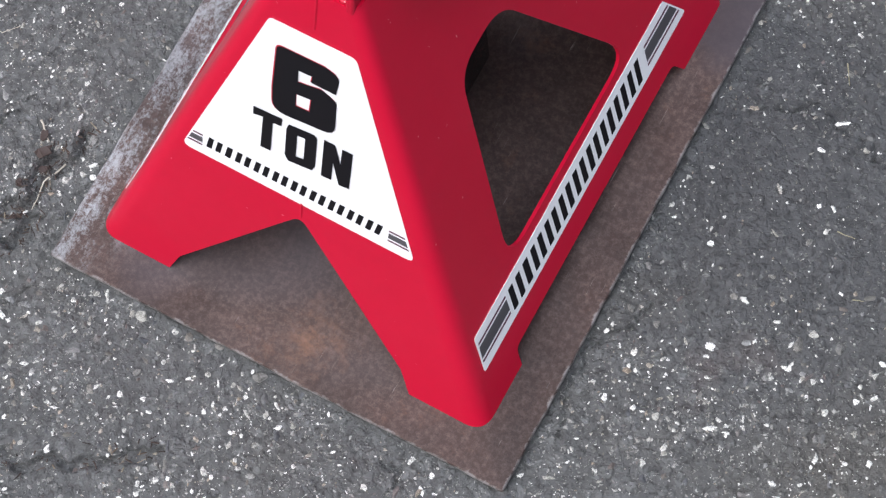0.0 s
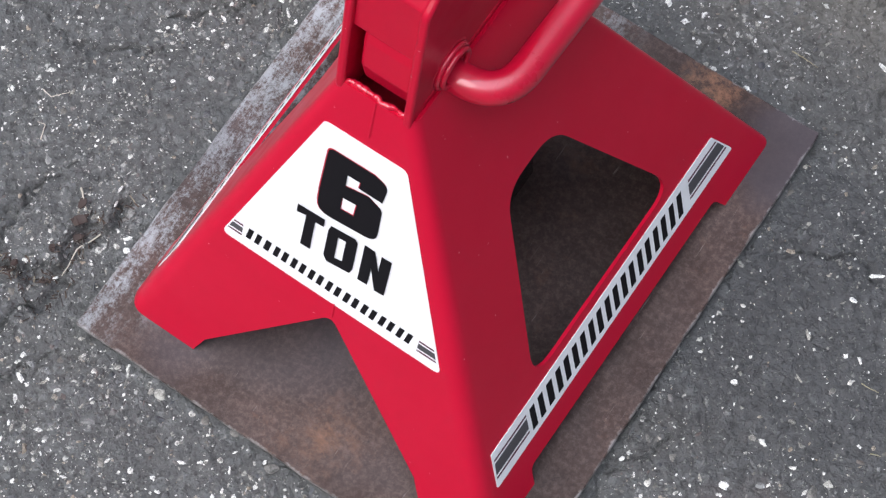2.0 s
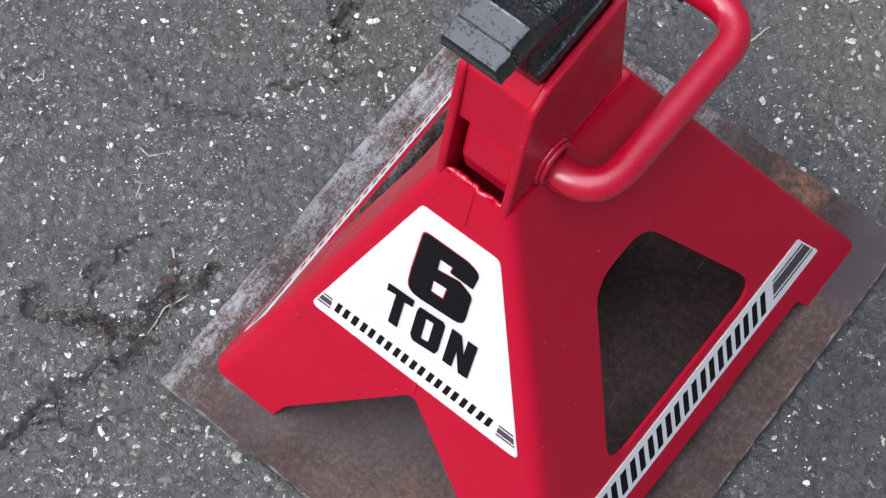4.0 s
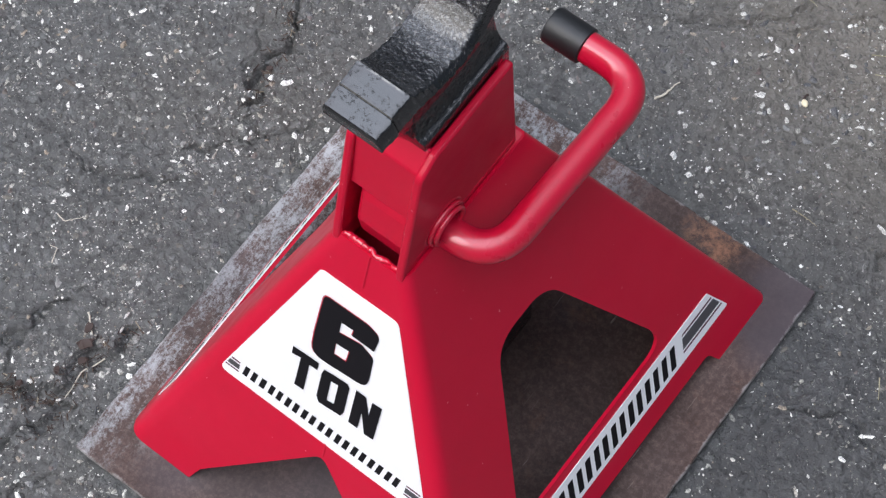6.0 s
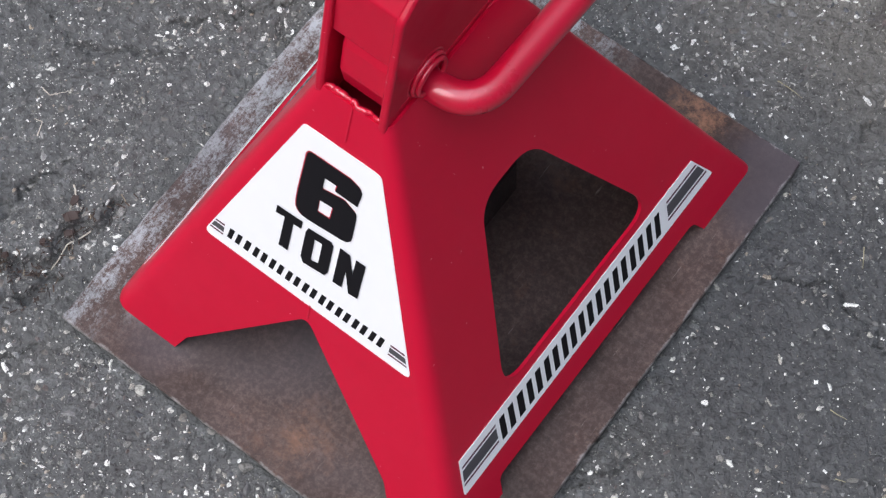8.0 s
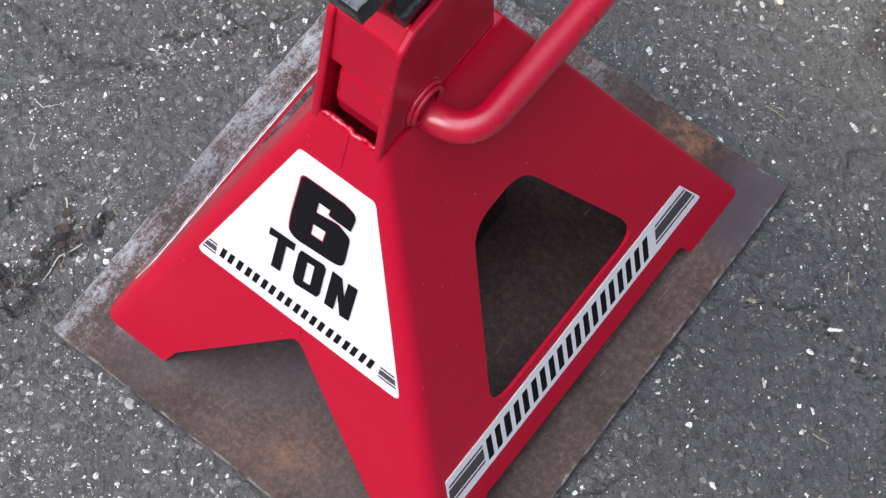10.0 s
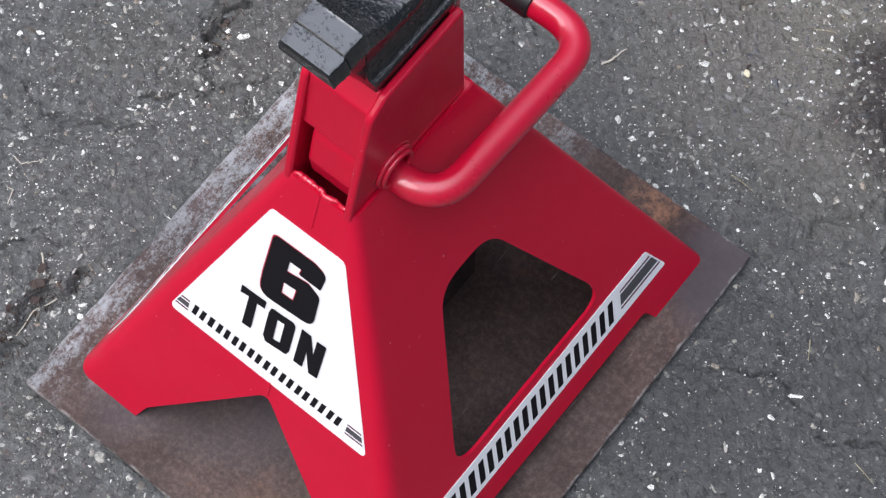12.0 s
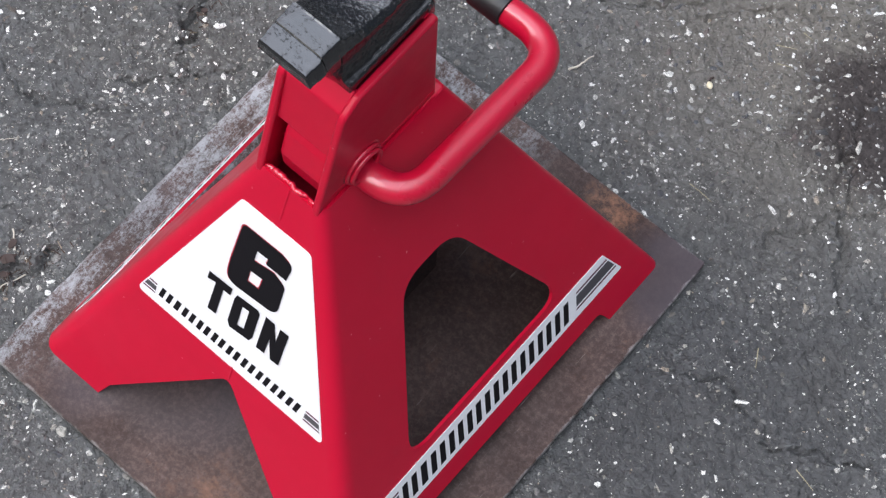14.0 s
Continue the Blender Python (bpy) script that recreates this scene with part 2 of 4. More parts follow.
def plain(name, colour, rough, spread=0.12, bump=0.05, scale=200, spec=0.5):
    m = Mat(name)
    lo = tuple(v * (1 - spread) for v in colour)
    c = m.mix(m.noise(scale * 0.3, 4), lo, colour)
    return m.done(c, rough, m.bump(m.noise(scale, 3), bump, 0.0005), spec=spec)


def stone_material():
    m = Mat("pale_stone")
    rnd = m.node("ShaderNodeNewGeometry").outputs["Random Per Island"]
    c = m.ramp(rnd, [(0.0, (0.10, 0.10, 0.105)), (0.30, (0.19, 0.185, 0.175)), (0.52, (0.34, 0.33, 0.29)), (0.60, (0.30, 0.24, 0.18)), (0.68, (0.46, 0.45, 0.41)), (0.84, (0.76, 0.75, 0.70)), (1.0, (0.87, 0.86, 0.82))])
    grain = m.ramp(m.noise(850, 3, 0.7), [(0.40, 0.20), (0.56, 1.0)])
    c = m.mix(0.74, c, grain, "MULTIPLY")
    return m.done(c, 0.42, m.bump(m.noise(900, 3), 0.5, 0.0006))


def aggregate_material():
    m = Mat("grey_aggregate")
    rnd = m.node("ShaderNodeNewGeometry").outputs["Random Per Island"]
    c = m.ramp(rnd, [(0.0, (0.070, 0.072, 0.078)), (0.35, (0.115, 0.114, 0.112)), (0.6, (0.15, 0.138, 0.120)), (0.75, (0.135, 0.105, 0.098)), (0.9, (0.20, 0.20, 0.195)), (1.0, (0.30, 0.295, 0.28))])
    c = m.mix(0.6, c, m.ramp(m.noise(520, 4, 0.7), [(0.36, 0.35), (0.58, 1.0)]), "MULTIPLY")
    return m.done(c, 0.5, m.bump(m.noise(700, 3), 0.5, 0.0006))


ASPHALT, PLATE, RED, BLACK = asphalt_material(), plate_material(), red_paint(), black_paint()
RED_GLOSS = red_paint("red_enamel", 0.30, 1.0, 0.42, 0.05)
RUBBER = plain("black_rubber", (0.014, 0.0145, 0.016), 0.42, 0.4, 0.25, 320)
VINYL = plain("white_vinyl", (0.86, 0.85, 0.86), 0.35, 0.04)
INK = plain("black_ink", (0.006, 0.005, 0.007), 0.6, spec=0.22)
GREY_INK = plain("grey_ink", (0.075, 0.070, 0.078), 0.4)
MAROON_INK = plain("maroon_ink", (0.10, 0.022, 0.045), 0.4)
RED_INK = plain("red_ink", (0.45, 0.012, 0.03), 0.4)
STONE, AGGREGATE = stone_material(), aggregate_material()
TWIG = plain("dry_twig", (0.60, 0.55, 0.46), 0.7, 0.4, 0.3, 400)
LEAF = plain("brown_leaf", (0.050, 0.028, 0.022), 0.7, 0.5, 0.4, 500)
GRASS = plain("dry_grass", (0.38, 0.34, 0.22), 0.7, 0.4, 0.2, 300)


# ---------------- mesh helpers ----------------
def finish(ob, material, smooth=None):
    ob.data.materials.append(material)
    if smooth is not None:
        for p in ob.data.polygons:
            p.use_smooth = True
        ob.data.set_sharp_from_angle(angle=radians(smooth))
    return ob


def part(name, bm, material, parent=None, label="", smooth=35):
    """Links a bmesh as one mesh object, under parent where one is given."""
    bmesh.ops.recalc_face_normals(bm, faces=bm.faces)
    me = bpy.data.meshes.new(name)
    bm.to_mesh(me)
    bm.free()
    ob = finish(new(name, me), material, smooth)
    ob.parent = parent
    return tagged(ob, label)


def bevelled(ob, width, segments=2, angle=40):
    b = ob.modifiers.new("bevel", "BEVEL")
    b.width, b.segments, b.limit_method, b.angle_limit = width, segments, "ANGLE", radians(angle)
    w = ob.modifiers.new("normals", "WEIGHTED_NORMAL")
    w.keep_sharp = True
    return ob


def rounded(corners, steps=6):
    """A polygon from (x, y, radius) corners, each cut to an arc."""
    out = []
    n = len(corners)
    for i, (x, y, r) in enumerate(corners):
        p = Vector((x, y))
        a = (Vector(corners[i - 1][:2]) - p).normalized()
        b = (Vector(corners[(i + 1) % n][:2]) - p).normalized()
        if r <= 0:
            out.append(p)
            continue
        half = a.angle(b) / 2
        d = r / math.tan(half)
        for k in range(steps + 1):
            t = k / steps
            out.append((p + a * d) * (1 - t) ** 2 + p * 2 * t * (1 - t) + (p + b * d) * t ** 2)
    return out


def inside(p, loop):
    odd = False
    for (ax, ay), (bx, by) in zip(loop, loop[1:] + loop[:1]):
        if (ay > p[1]) != (by > p[1]) and p[0] < ax + (p[1] - ay) * (bx - ax) / (by - ay):
            odd = not odd
    return odd


def flat(bm, loops, place):
    """Fills a 2D outline with holes; place() turns its points into 3D."""
    pts, edges = [], []
    for loop in loops:
        base = len(pts)
        pts += [Vector((p[0], p[1])) for p in loop]
        edges += [(base + i, base + (i + 1) % len(loop)) for i in range(len(loop))]
    out, _, tris, *_ = delaunay_2d_cdt(pts, edges, [], 0, 1e-7)
    verts = [bm.verts.new(place(p.x, p.y)) for p in out]
    plain_loops = [[(p[0], p[1]) for p in loop] for loop in loops]
    for tri in tris:
        c = sum((out[i] for i in tri), Vector((0, 0))) / 3
        if sum(inside(c, loop) for loop in plain_loops) % 2:
            bm.faces.new([verts[i] for i in tri])
    for v in [v for v in bm.verts if not v.link_faces]:
        bm.verts.remove(v)


def slab(outline, place, depth):
    """A thick sheet: a 2D outline placed in 3D twice, depth apart, with its rim."""
    bm = bmesh.new()
    lo = [bm.verts.new(place(p[0], p[1], 0.0)) for p in outline]
    hi = [bm.verts.new(place(p[0], p[1], depth)) for p in outline]
    bm.faces.new(lo[::-1])
    bm.faces.new(hi)
    n = len(lo)
    for i in range(n):
        bm.faces.new((lo[i], lo[(i + 1) % n], hi[(i + 1) % n], hi[i]))
    return bm


def tube(path, radius, sides=20, caps=True):
    """A round bar along 3D points."""
    bm = bmesh.new()
    rings = []
    side = None
    for i, p in enumerate(path):
        a = path[max(i - 1, 0)]
        b = path[min(i + 1, len(path) - 1)]
        d = (b - a).normalized()
        side = d.orthogonal().normalized() if side is None else (side - d * side.dot(d)).normalized()
        up = d.cross(side)
        r = radius(i / (len(path) - 1)) if callable(radius) else radius
        rings.append([bm.verts.new(p + (side * math.cos(k * math.tau / sides) + up * math.sin(k * math.tau / sides)) * r) for k in range(sides)])
    for r0, r1 in zip(rings, rings[1:]):
        for k in range(sides):
            bm.faces.new((r0[k], r0[(k + 1) % sides], r1[(k + 1) % sides], r1[k]))
    if caps:
        bm.faces.new(rings[0][::-1])
        bm.faces.new(rings[-1])
    return bm


def bent(points, radius, steps=10):
    """A polyline with its inner corners cut to arcs."""
    out = [points[0]]
    for a, p, b in zip(points, points[1:], points[2:]):
        u, v = (a - p).normalized(), (b - p).normalized()
        d = radius / math.tan(u.angle(v) / 2)
        for k in range(steps + 1):
            t = k / steps
            out.append((p + u * d) * (1 - t) ** 2 + p * 2 * t * (1 - t) + (p + v * d) * t ** 2)
    out.append(points[-1])
    return out


# ---------------- ground ----------------
GROUND = GROUND_Z
rng = random.Random(7)


def smooth_noise(x, y, cell, seed):
    """Value noise over arrays, one lattice cell wide `cell` metres."""
    g = np.random.RandomState(seed).rand(256, 256)
    u, v = x / cell, y / cell
    i, j = np.floor(u).astype(int), np.floor(v).astype(int)
    a, b = u - i, v - j
    a, b = a * a * (3 - 2 * a), b * b * (3 - 2 * b)
    i0, i1, j0, j1 = i % 256, (i + 1) % 256, j % 256, (j + 1) % 256
    return (g[i0, j0] * (1 - a) + g[i1, j0] * a) * (1 - b) + (g[i0, j1] * (1 - a) + g[i1, j1] * a) * b


def line_distance(x, y, pts):
    best = np.full(x.shape, 9.0)
    for (ax, ay), (bx, by) in zip(pts, pts[1:]):
        dx, dy = bx - ax, by - ay
        t = np.clip(((x - ax) * dx + (y - ay) * dy) / (dx * dx + dy * dy), 0, 1)
        best = np.minimum(best, np.hypot(x - ax - t * dx, y - ay - t * dy))
    return best


# cracks in the asphalt: course, half width, depth
CRACKS = (
    ([(-0.20, -0.30), (-0.193, -0.257), (-0.192, -0.233), (-0.185, -0.206), (-0.175, -0.177), (-0.160, -0.150)], 0.0022, 0.0045),
    ([(-0.24, -0.178), (-0.214, -0.168), (-0.196, -0.163), (-0.178, -0.155), (-0.178, -0.122), (-0.165, -0.09)], 0.0040, 0.0050),
    ([(-0.214, -0.168), (-0.225, -0.13), (-0.205, -0.09)], 0.0015, 0.0030),
    ([(-0.206, 0.07), (-0.208, 0.085), (-0.210, 0.096), (-0.219, 0.124), (-0.240, 0.150)], 0.0017, 0.0060),
    ([(-0.212, 0.014), (-0.195, 0.038), (-0.187, 0.050), (-0.166, 0.079)], 0.0014, 0.0030),
    ([(-0.29, -0.02), (-0.255, -0.03), (-0.225, -0.01), (-0.206, 0.003)], 0.0012, 0.0025),
    ([(-0.16, -0.34), (-0.11, -0.285), (-0.06, -0.262), (-0.03, -0.235)], 0.0022, 0.0035),
    ([(0.17, 0.10), (0.205, 0.12), (0.25, 0.105), (0.30, 0.13)], 0.0009, 0.0025),
    ([(0.15, 0.30), (0.19, 0.27), (0.21, 0.22), (0.24, 0.20)], 0.0013, 0.0025),
    ([(-0.02, 0.27), (0.03, 0.31), (0.05, 0.36)], 0.0012, 0.0025),
)


def wander(r):
    """A fine crack that strays over the open asphalt."""
    x, y, a = r.uniform(-0.36, 0.34), r.uniform(-0.32, 0.40), r.uniform(0, math.tau)
    pts = [(x, y)]
    for _ in range(r.randint(3, 7)):
        a += r.uniform(-0.8, 0.8)
        d = r.uniform(0.012, 0.035)
        x, y = x + d * math.cos(a), y + d * math.sin(a)
        pts.append((x, y))
    return pts


fine_rng = random.Random(11)
CRACKS += tuple((wander(fine_rng), fine_rng.uniform(0.0005, 0.0010), fine_rng.uniform(0.0014, 0.0024)) for _ in range(26))


def ground_height(x, y):
    near = np.clip(1.5 - np.hypot(x, y), 0, 1)
    z = (smooth_noise(x, y, 0.06, 1) - 1) * 0.0014 + (smooth_noise(x, y, 0.013, 2) - 1) * 0.0011 + (smooth_noise(x, y, 0.0055, 3) - 1) * 0.0012
    wx = x + (smooth_noise(x, y, 0.012, 4) - 0.5) * 0.014 + (smooth_noise(x, y, 0.005, 9) - 0.5) * 0.005
    wy = y + (smooth_noise(x, y, 0.012, 5) - 0.5) * 0.014 + (smooth_noise(x, y, 0.005, 8) - 0.5) * 0.005
    for course, half, depth in CRACKS:
        d = line_distance(wx, wy, course)
        width = half * (0.35 + 1.8 * smooth_noise(x, y, 0.02, 6))
        z = z - 1.7 * depth * np.clip(2.2 - 1.8 * d / width, 0, 1)
    return GROUND + z * near


def axis(lo, hi, step):
    inner = list(np.arange(lo, hi + step / 2, step))
    reach = [0.01, 0.03, 0.08, 0.2, 0.5, 1.2, 3, 8, 20, 60, 200]
    return np.array([lo - r for r in reversed(reach)] + inner + [hi + r for r in reach])


def build_ground():
    xs, ys = axis(-0.40, 0.36, 0.0015), axis(-0.34, 0.43, 0.0015)
    gx, gy = np.meshgrid(xs, ys, indexing="ij")
    gz = ground_height(gx, gy)
    nx, ny = gx.shape
    me = bpy.data.meshes.new("ground")
    idx = np.arange(nx * ny).reshape(nx, ny)
    quads = np.stack([idx[:-1, :-1], idx[1:, :-1], idx[1:, 1:], idx[:-1, 1:]], -1).reshape(-1, 4)
    me.vertices.add(nx * ny)
    me.vertices.foreach_set("co", np.stack([gx, gy, gz], -1).astype(np.float32).ravel())
    me.loops.add(quads.size)
    me.loops.foreach_set("vertex_index", quads.astype(np.int32).ravel())
    me.polygons.add(len(quads))
    me.polygons.foreach_set("loop_start", np.arange(0, quads.size, 4, dtype=np.int32))
    me.polygons.foreach_set("use_smooth", np.ones(len(quads), dtype=bool))
    me.update(calc_edges=True)
    me.validate()
    me.materials.append(ASPHALT)
    return tagged(new("ground", me), "worn grey asphalt with pale chips and dark cracks", "ground", kind="structure")


build_ground()


def zg(x, y):
    return float(ground_height(np.array([x]), np.array([y]))[0])


# ---------------- steel plate ----------------
PLATE_CORNER, PLATE_TURN, PLATE_W, PLATE_L = Vector((0.1508, -0.1671)), 0.0079, 0.2956, 0.335


def build_plate():
    bm = bmesh.new()
    nx, ny = 30, 34
    wob = random.Random(3)
    jag = {}
    grid = []
    for top in (0.0, -0.005):
        rows = []
        for i in range(nx + 1):
            row = []
            for j in range(ny + 1):
                u, v = -PLATE_W * i / nx, PLATE_L * j / ny
                if (i, j) not in jag:
                    jag[i, j] = (wob.uniform(-0.0004, 0.0004), wob.uniform(-0.0004, 0.0004))
                if i in (0, nx):
                    u += jag[i, j][0]
                if j in (0, ny):
                    v += jag[i, j][1]
                row.append(bm.verts.new((u, v, top)))
            rows.append(row)
        grid.append(rows)
    for g, rows in enumerate(grid):
        for i in range(nx):
            for j in range(ny):
                q = (rows[i][j], rows[i + 1][j], rows[i + 1][j + 1], rows[i][j + 1])
                bm.faces.new(q if g == 0 else q[::-1])
    rim = [(i, 0) for i in range(nx)] + [(nx, j) for j in range(ny)] + [(i, ny) for i in range(nx, 0, -1)] + [(0, j) for j in range(ny, 0, -1)]
    for (a, b), (c, d) in zip(rim, rim[1:] + rim[:1]):
        bm.faces.new((grid[0][a][b], grid[0][c][d], grid[1][c][d], grid[1][a][b]))
    ob = part("steel_plate", bm, PLATE, None, "", 30)
    bevelled(ob, 0.0009, 2, 50)
    ob.matrix_basis = Matrix.Translation((PLATE_CORNER.x, PLATE_CORNER.y, 0)) @ Matrix.Rotation(PLATE_TURN, 4, "Z")
    return tagged(ob, "rectangular mottled grey and rust-brown steel plate lying on asphalt", "steel plate")


build_plate()

# ---------------- jack stand: body ----------------
stand = tagged(new("jack_stand"), "glossy red steel six ton jack stand on a rusty plate", "jack stand")
TOP = 0.259
RIGHT_X, RIGHT_K = 0.1261, 0.4207
LEFT_X, LEFT_K = 0.1269, 0.386
FRONT_Y, FRONT_K = 0.1437, 0.4077
REAR_Y, REAR_K = 0.1484, 0.354


def right_x(z):
    return RIGHT_X - RIGHT_K * z


def left_x(z):
    return -(LEFT_X - LEFT_K * z)


def front_y(z):
    return -(FRONT_Y - FRONT_K * z)


def rear_y(z):
    return REAR_Y - REAR_K * z


def inset(z, rear=False):
    return 0.0066 - 0.0030 * z / TOP if rear else 0.0125 - 0.005 * z / TOP


def on_front(x, z):
    return Vector((x, front_y(z), z))


def on_rear(x, z):
    return Vector((x, rear_y(z), z))


def on_right(y, z):
    return Vector((right_x(z), y, z))


def on_left(y, z):
    return Vector((left_x(z), y, z))


LEVELS = [0.0, 0.03, 0.08, 0.14, 0.20, TOP]
NOTCH = rounded([(-0.0790, 0, 0), (-0.0725, 0.0150, 0.004), (-0.0005, 0.1005, 0.006), (0.0710, 0.0178, 0.006), (0.0785, 0, 0)], 5)
SILL = rounded([(-0.0991, 0, 0), (-0.0945, 0.0128, 0.006), (0.0935, 0.0128, 0.006), (0.0991, 0, 0)], 5)
WINDOW = rounded([(-0.0634, 0.0592, 0.0130), (0.0740, 0.0584, 0.0130), (0.0245, 0.1742, 0.022), (-0.0160, 0.1742, 0.022)], 9)


def build_body():
    bm = bmesh.new()

    def face(place, lo, hi, cut, hole, lo_rear, hi_rear):
        left = [(lo(z) + inset(z, lo_rear), z) for z in LEVELS]
        right = [(hi(z) - inset(z, hi_rear), z) for z in LEVELS]
        loops = [[left[0]] + [tuple(p) for p in cut] + right + left[:0:-1]]
        if hole:
            loops.append([tuple(p) for p in hole])
        flat(bm, loops, place)

    face(on_front, left_x, right_x, NOTCH, None, False, False)
    face(on_rear, left_x, right_x, NOTCH, None, True, True)
    face(on_right, front_y, rear_y, SILL, WINDOW, False, True)
    face(on_left, front_y, rear_y, SILL, WINDOW, False, True)
    for xf, yf, sx, sy in ((right_x, front_y, -1, 1), (left_x, front_y, 1, 1), (right_x, rear_y, -1, -1), (left_x, rear_y, 1, -1)):
        rows = []
        for z in LEVELS:
            d = inset(z, yf is rear_y)
            c = Vector((xf(z), yf(z), z))
            a, b = c + Vector((sx * d, 0, 0)), c + Vector((0, sy * d, 0))
            rows.append([bm.verts.new(a * (1 - t) ** 2 + c * 2 * t * (1 - t) + b * t ** 2) for t in (k / 8 for k in range(9))])
        for r0, r1 in zip(rows, rows[1:]):
            for k in range(8):
                bm.faces.new((r0[k], r0[k + 1], r1[k + 1], r1[k]))
    bmesh.ops.remove_doubles(bm, verts=bm.verts, dist=1e-5)
    bmesh.ops.recalc_face_normals(bm, faces=bm.faces)
    outward = sum((f.normal.dot(f.calc_center_median() - Vector((0, 0, 0.1))) * f.calc_area() for f in bm.faces))
    if outward < 0:
        bmesh.ops.reverse_faces(bm, faces=bm.faces)
    me = bpy.data.meshes.new("body")
    bm.to_mesh(me)
    bm.free()
    ob = finish(new("body", me), RED, 30)
    ob.parent = stand
    s = ob.modifiers.new("sheet", "SOLIDIFY")
    s.thickness, s.offset, s.use_even_offset = 0.0022, -1, True
    return bevelled(ob, 0.0009, 2, 50)


build_body()

# the pressed seam down the middle of the front, above and below the sticker
for z0, z1 in ((0.236, 0.259), (0.1005, 0.1115)):
    part("seam", tube([on_front(-0.0045 * (z - 0.1) / 0.16, z) + Vector((0, 0.0002, 0)) for z in (z0, (z0 + z1) / 2, z1)], 0.0009, 6), RED, stand)

# ---------------- tower on top ----------------
CX, HALF, THICK = -0.0062, 0.0214, 0.0048
SIDE = rounded([(-0.0320, 0.2400, 0), (-0.0400, 0.2530, 0.008), (-0.0368, 0.2660, 0.003), (-0.0178, 0.3370, 0.010), (-0.0068, 0.3450, 0.004), (0.0500, 0.3455, 0.002), (0.0514, 0.2450, 0)], 5)
for sign in (1, -1):
    x = CX + sign * HALF
    ob = part("side_plate", slab(SIDE, lambda y, z, d: Vector((x - sign * d, y, z)), THICK), RED, stand)
    bevelled(ob, 0.0016, 3)
INNER = HALF - THICK
wall = rounded([(-0.0246, 0.2990, 0.001), (-0.0160, 0.3365, 0.005), (-0.0060, 0.3465, 0.002), (-0.0030, 0.3430, 0.001), (-0.0128, 0.3340, 0.004), (-0.0212, 0.2990, 0.001)], 4)
bevelled(part("front_wall", slab(wall, lambda y, z, d: Vector((CX - INNER - 0.0012 + d, y, z)), 2 * INNER + 0.0024), RED, stand), 0.0008)
back = [(0.0460, 0.2500), (0.0500, 0.2500), (0.0486, 0.3460), (0.0446, 0.3460)]
bevelled(part("back_wall", slab(back, lambda y, z, d: Vector((CX - INNER + d, y, z)), 2 * INNER), RED, stand), 0.0008)
lid = [(left_x(0.213) + 0.005, front_y(0.213) + 0.005), (right_x(0.213) - 0.005, front_y(0.213) + 0.005), (right_x(0.213) - 0.005, rear_y(0.213) - 0.005), (left_x(0.213) + 0.005, rear_y(0.213) - 0.005)]
part("top_plate", slab(lid, lambda x, y, d: Vector((x, y, 0.2080 + d)), 0.0050), RED, stand)
strip = [(left_x(0.2585) + 0.001, 0.0400), (right_x(0.2585) - 0.001, 0.0400), (right_x(0.2585) - 0.001, rear_y(0.2585) - 0.0006), (left_x(0.2585) + 0.001, rear_y(0.2585) - 0.0006)]
bevelled(part("rear_strip", slab(strip, lambda x, y, d: Vector((x, y, 0.2530 + d)), 0.0055), RED, stand), 0.0008)
# the pawl, a rounded block that turns with the handle inside the tower
PIN_Y, PIN_Z = -0.0055, 0.2566
pawl = rounded([(-0.0215, 0.2490, 0.003), (-0.0290, 0.2560, 0.006), (-0.0300, 0.2720, 0.010), (-0.0252, 0.2900, 0.010), (-0.0185, 0.3060, 0.003), (0.0060, 0.3060, 0), (0.0060, 0.2490, 0)], 5)
bevelled(part("pawl", slab(pawl, lambda y, z, d: Vector((CX - INNER + 0.0042 + d, y, z)), 2 * INNER - 0.0042), RED, stand), 0.0030, 4, 60)
weld = random.Random(5)
wave = [weld.uniform(-1, 1) for _ in range(40)]


def stray(k, span):
    """A smooth random value along a weld."""
    i, f = int(k / span), (k / span) % 1.0
    f = f * f * (3 - 2 * f)
    return wave[i % 40] * (1 - f) + wave[(i + 1) % 40] * f


bead = [Vector((CX - 0.0165 + 0.033 * k / 60, front_y(0.2600) + 0.0016 + 0.0010 * stray(k, 6.3) + 0.0003 * stray(k + 17, 2.9), 0.2588 + 0.0006 * stray(k + 90, 3.1))) for k in range(61)]
lumps = [0.0015 + 0.0005 * stray(k + 31, 5.1) + 0.0002 * stray(k + 55, 2.3) for k in range(61)]
part("weld_bead", tube(bead, lambda t: lumps[round(t * 60)], 10), RED_GLOSS, stand, "lumpy glossy red weld bead", 80)
bead = [Vector((CX + HALF - 0.0003, -0.028 + 0.078 * k / 50, 0.2634 + weld.uniform(-0.0003, 0.0003))) for k in range(51)]
lumps2 = [weld.uniform(0.0005, 0.0009) for _ in bead]
part("weld_bead", tube(bead, lambda t: lumps2[round(t * 50)], 8), RED, stand, "painted red weld seam", 60)

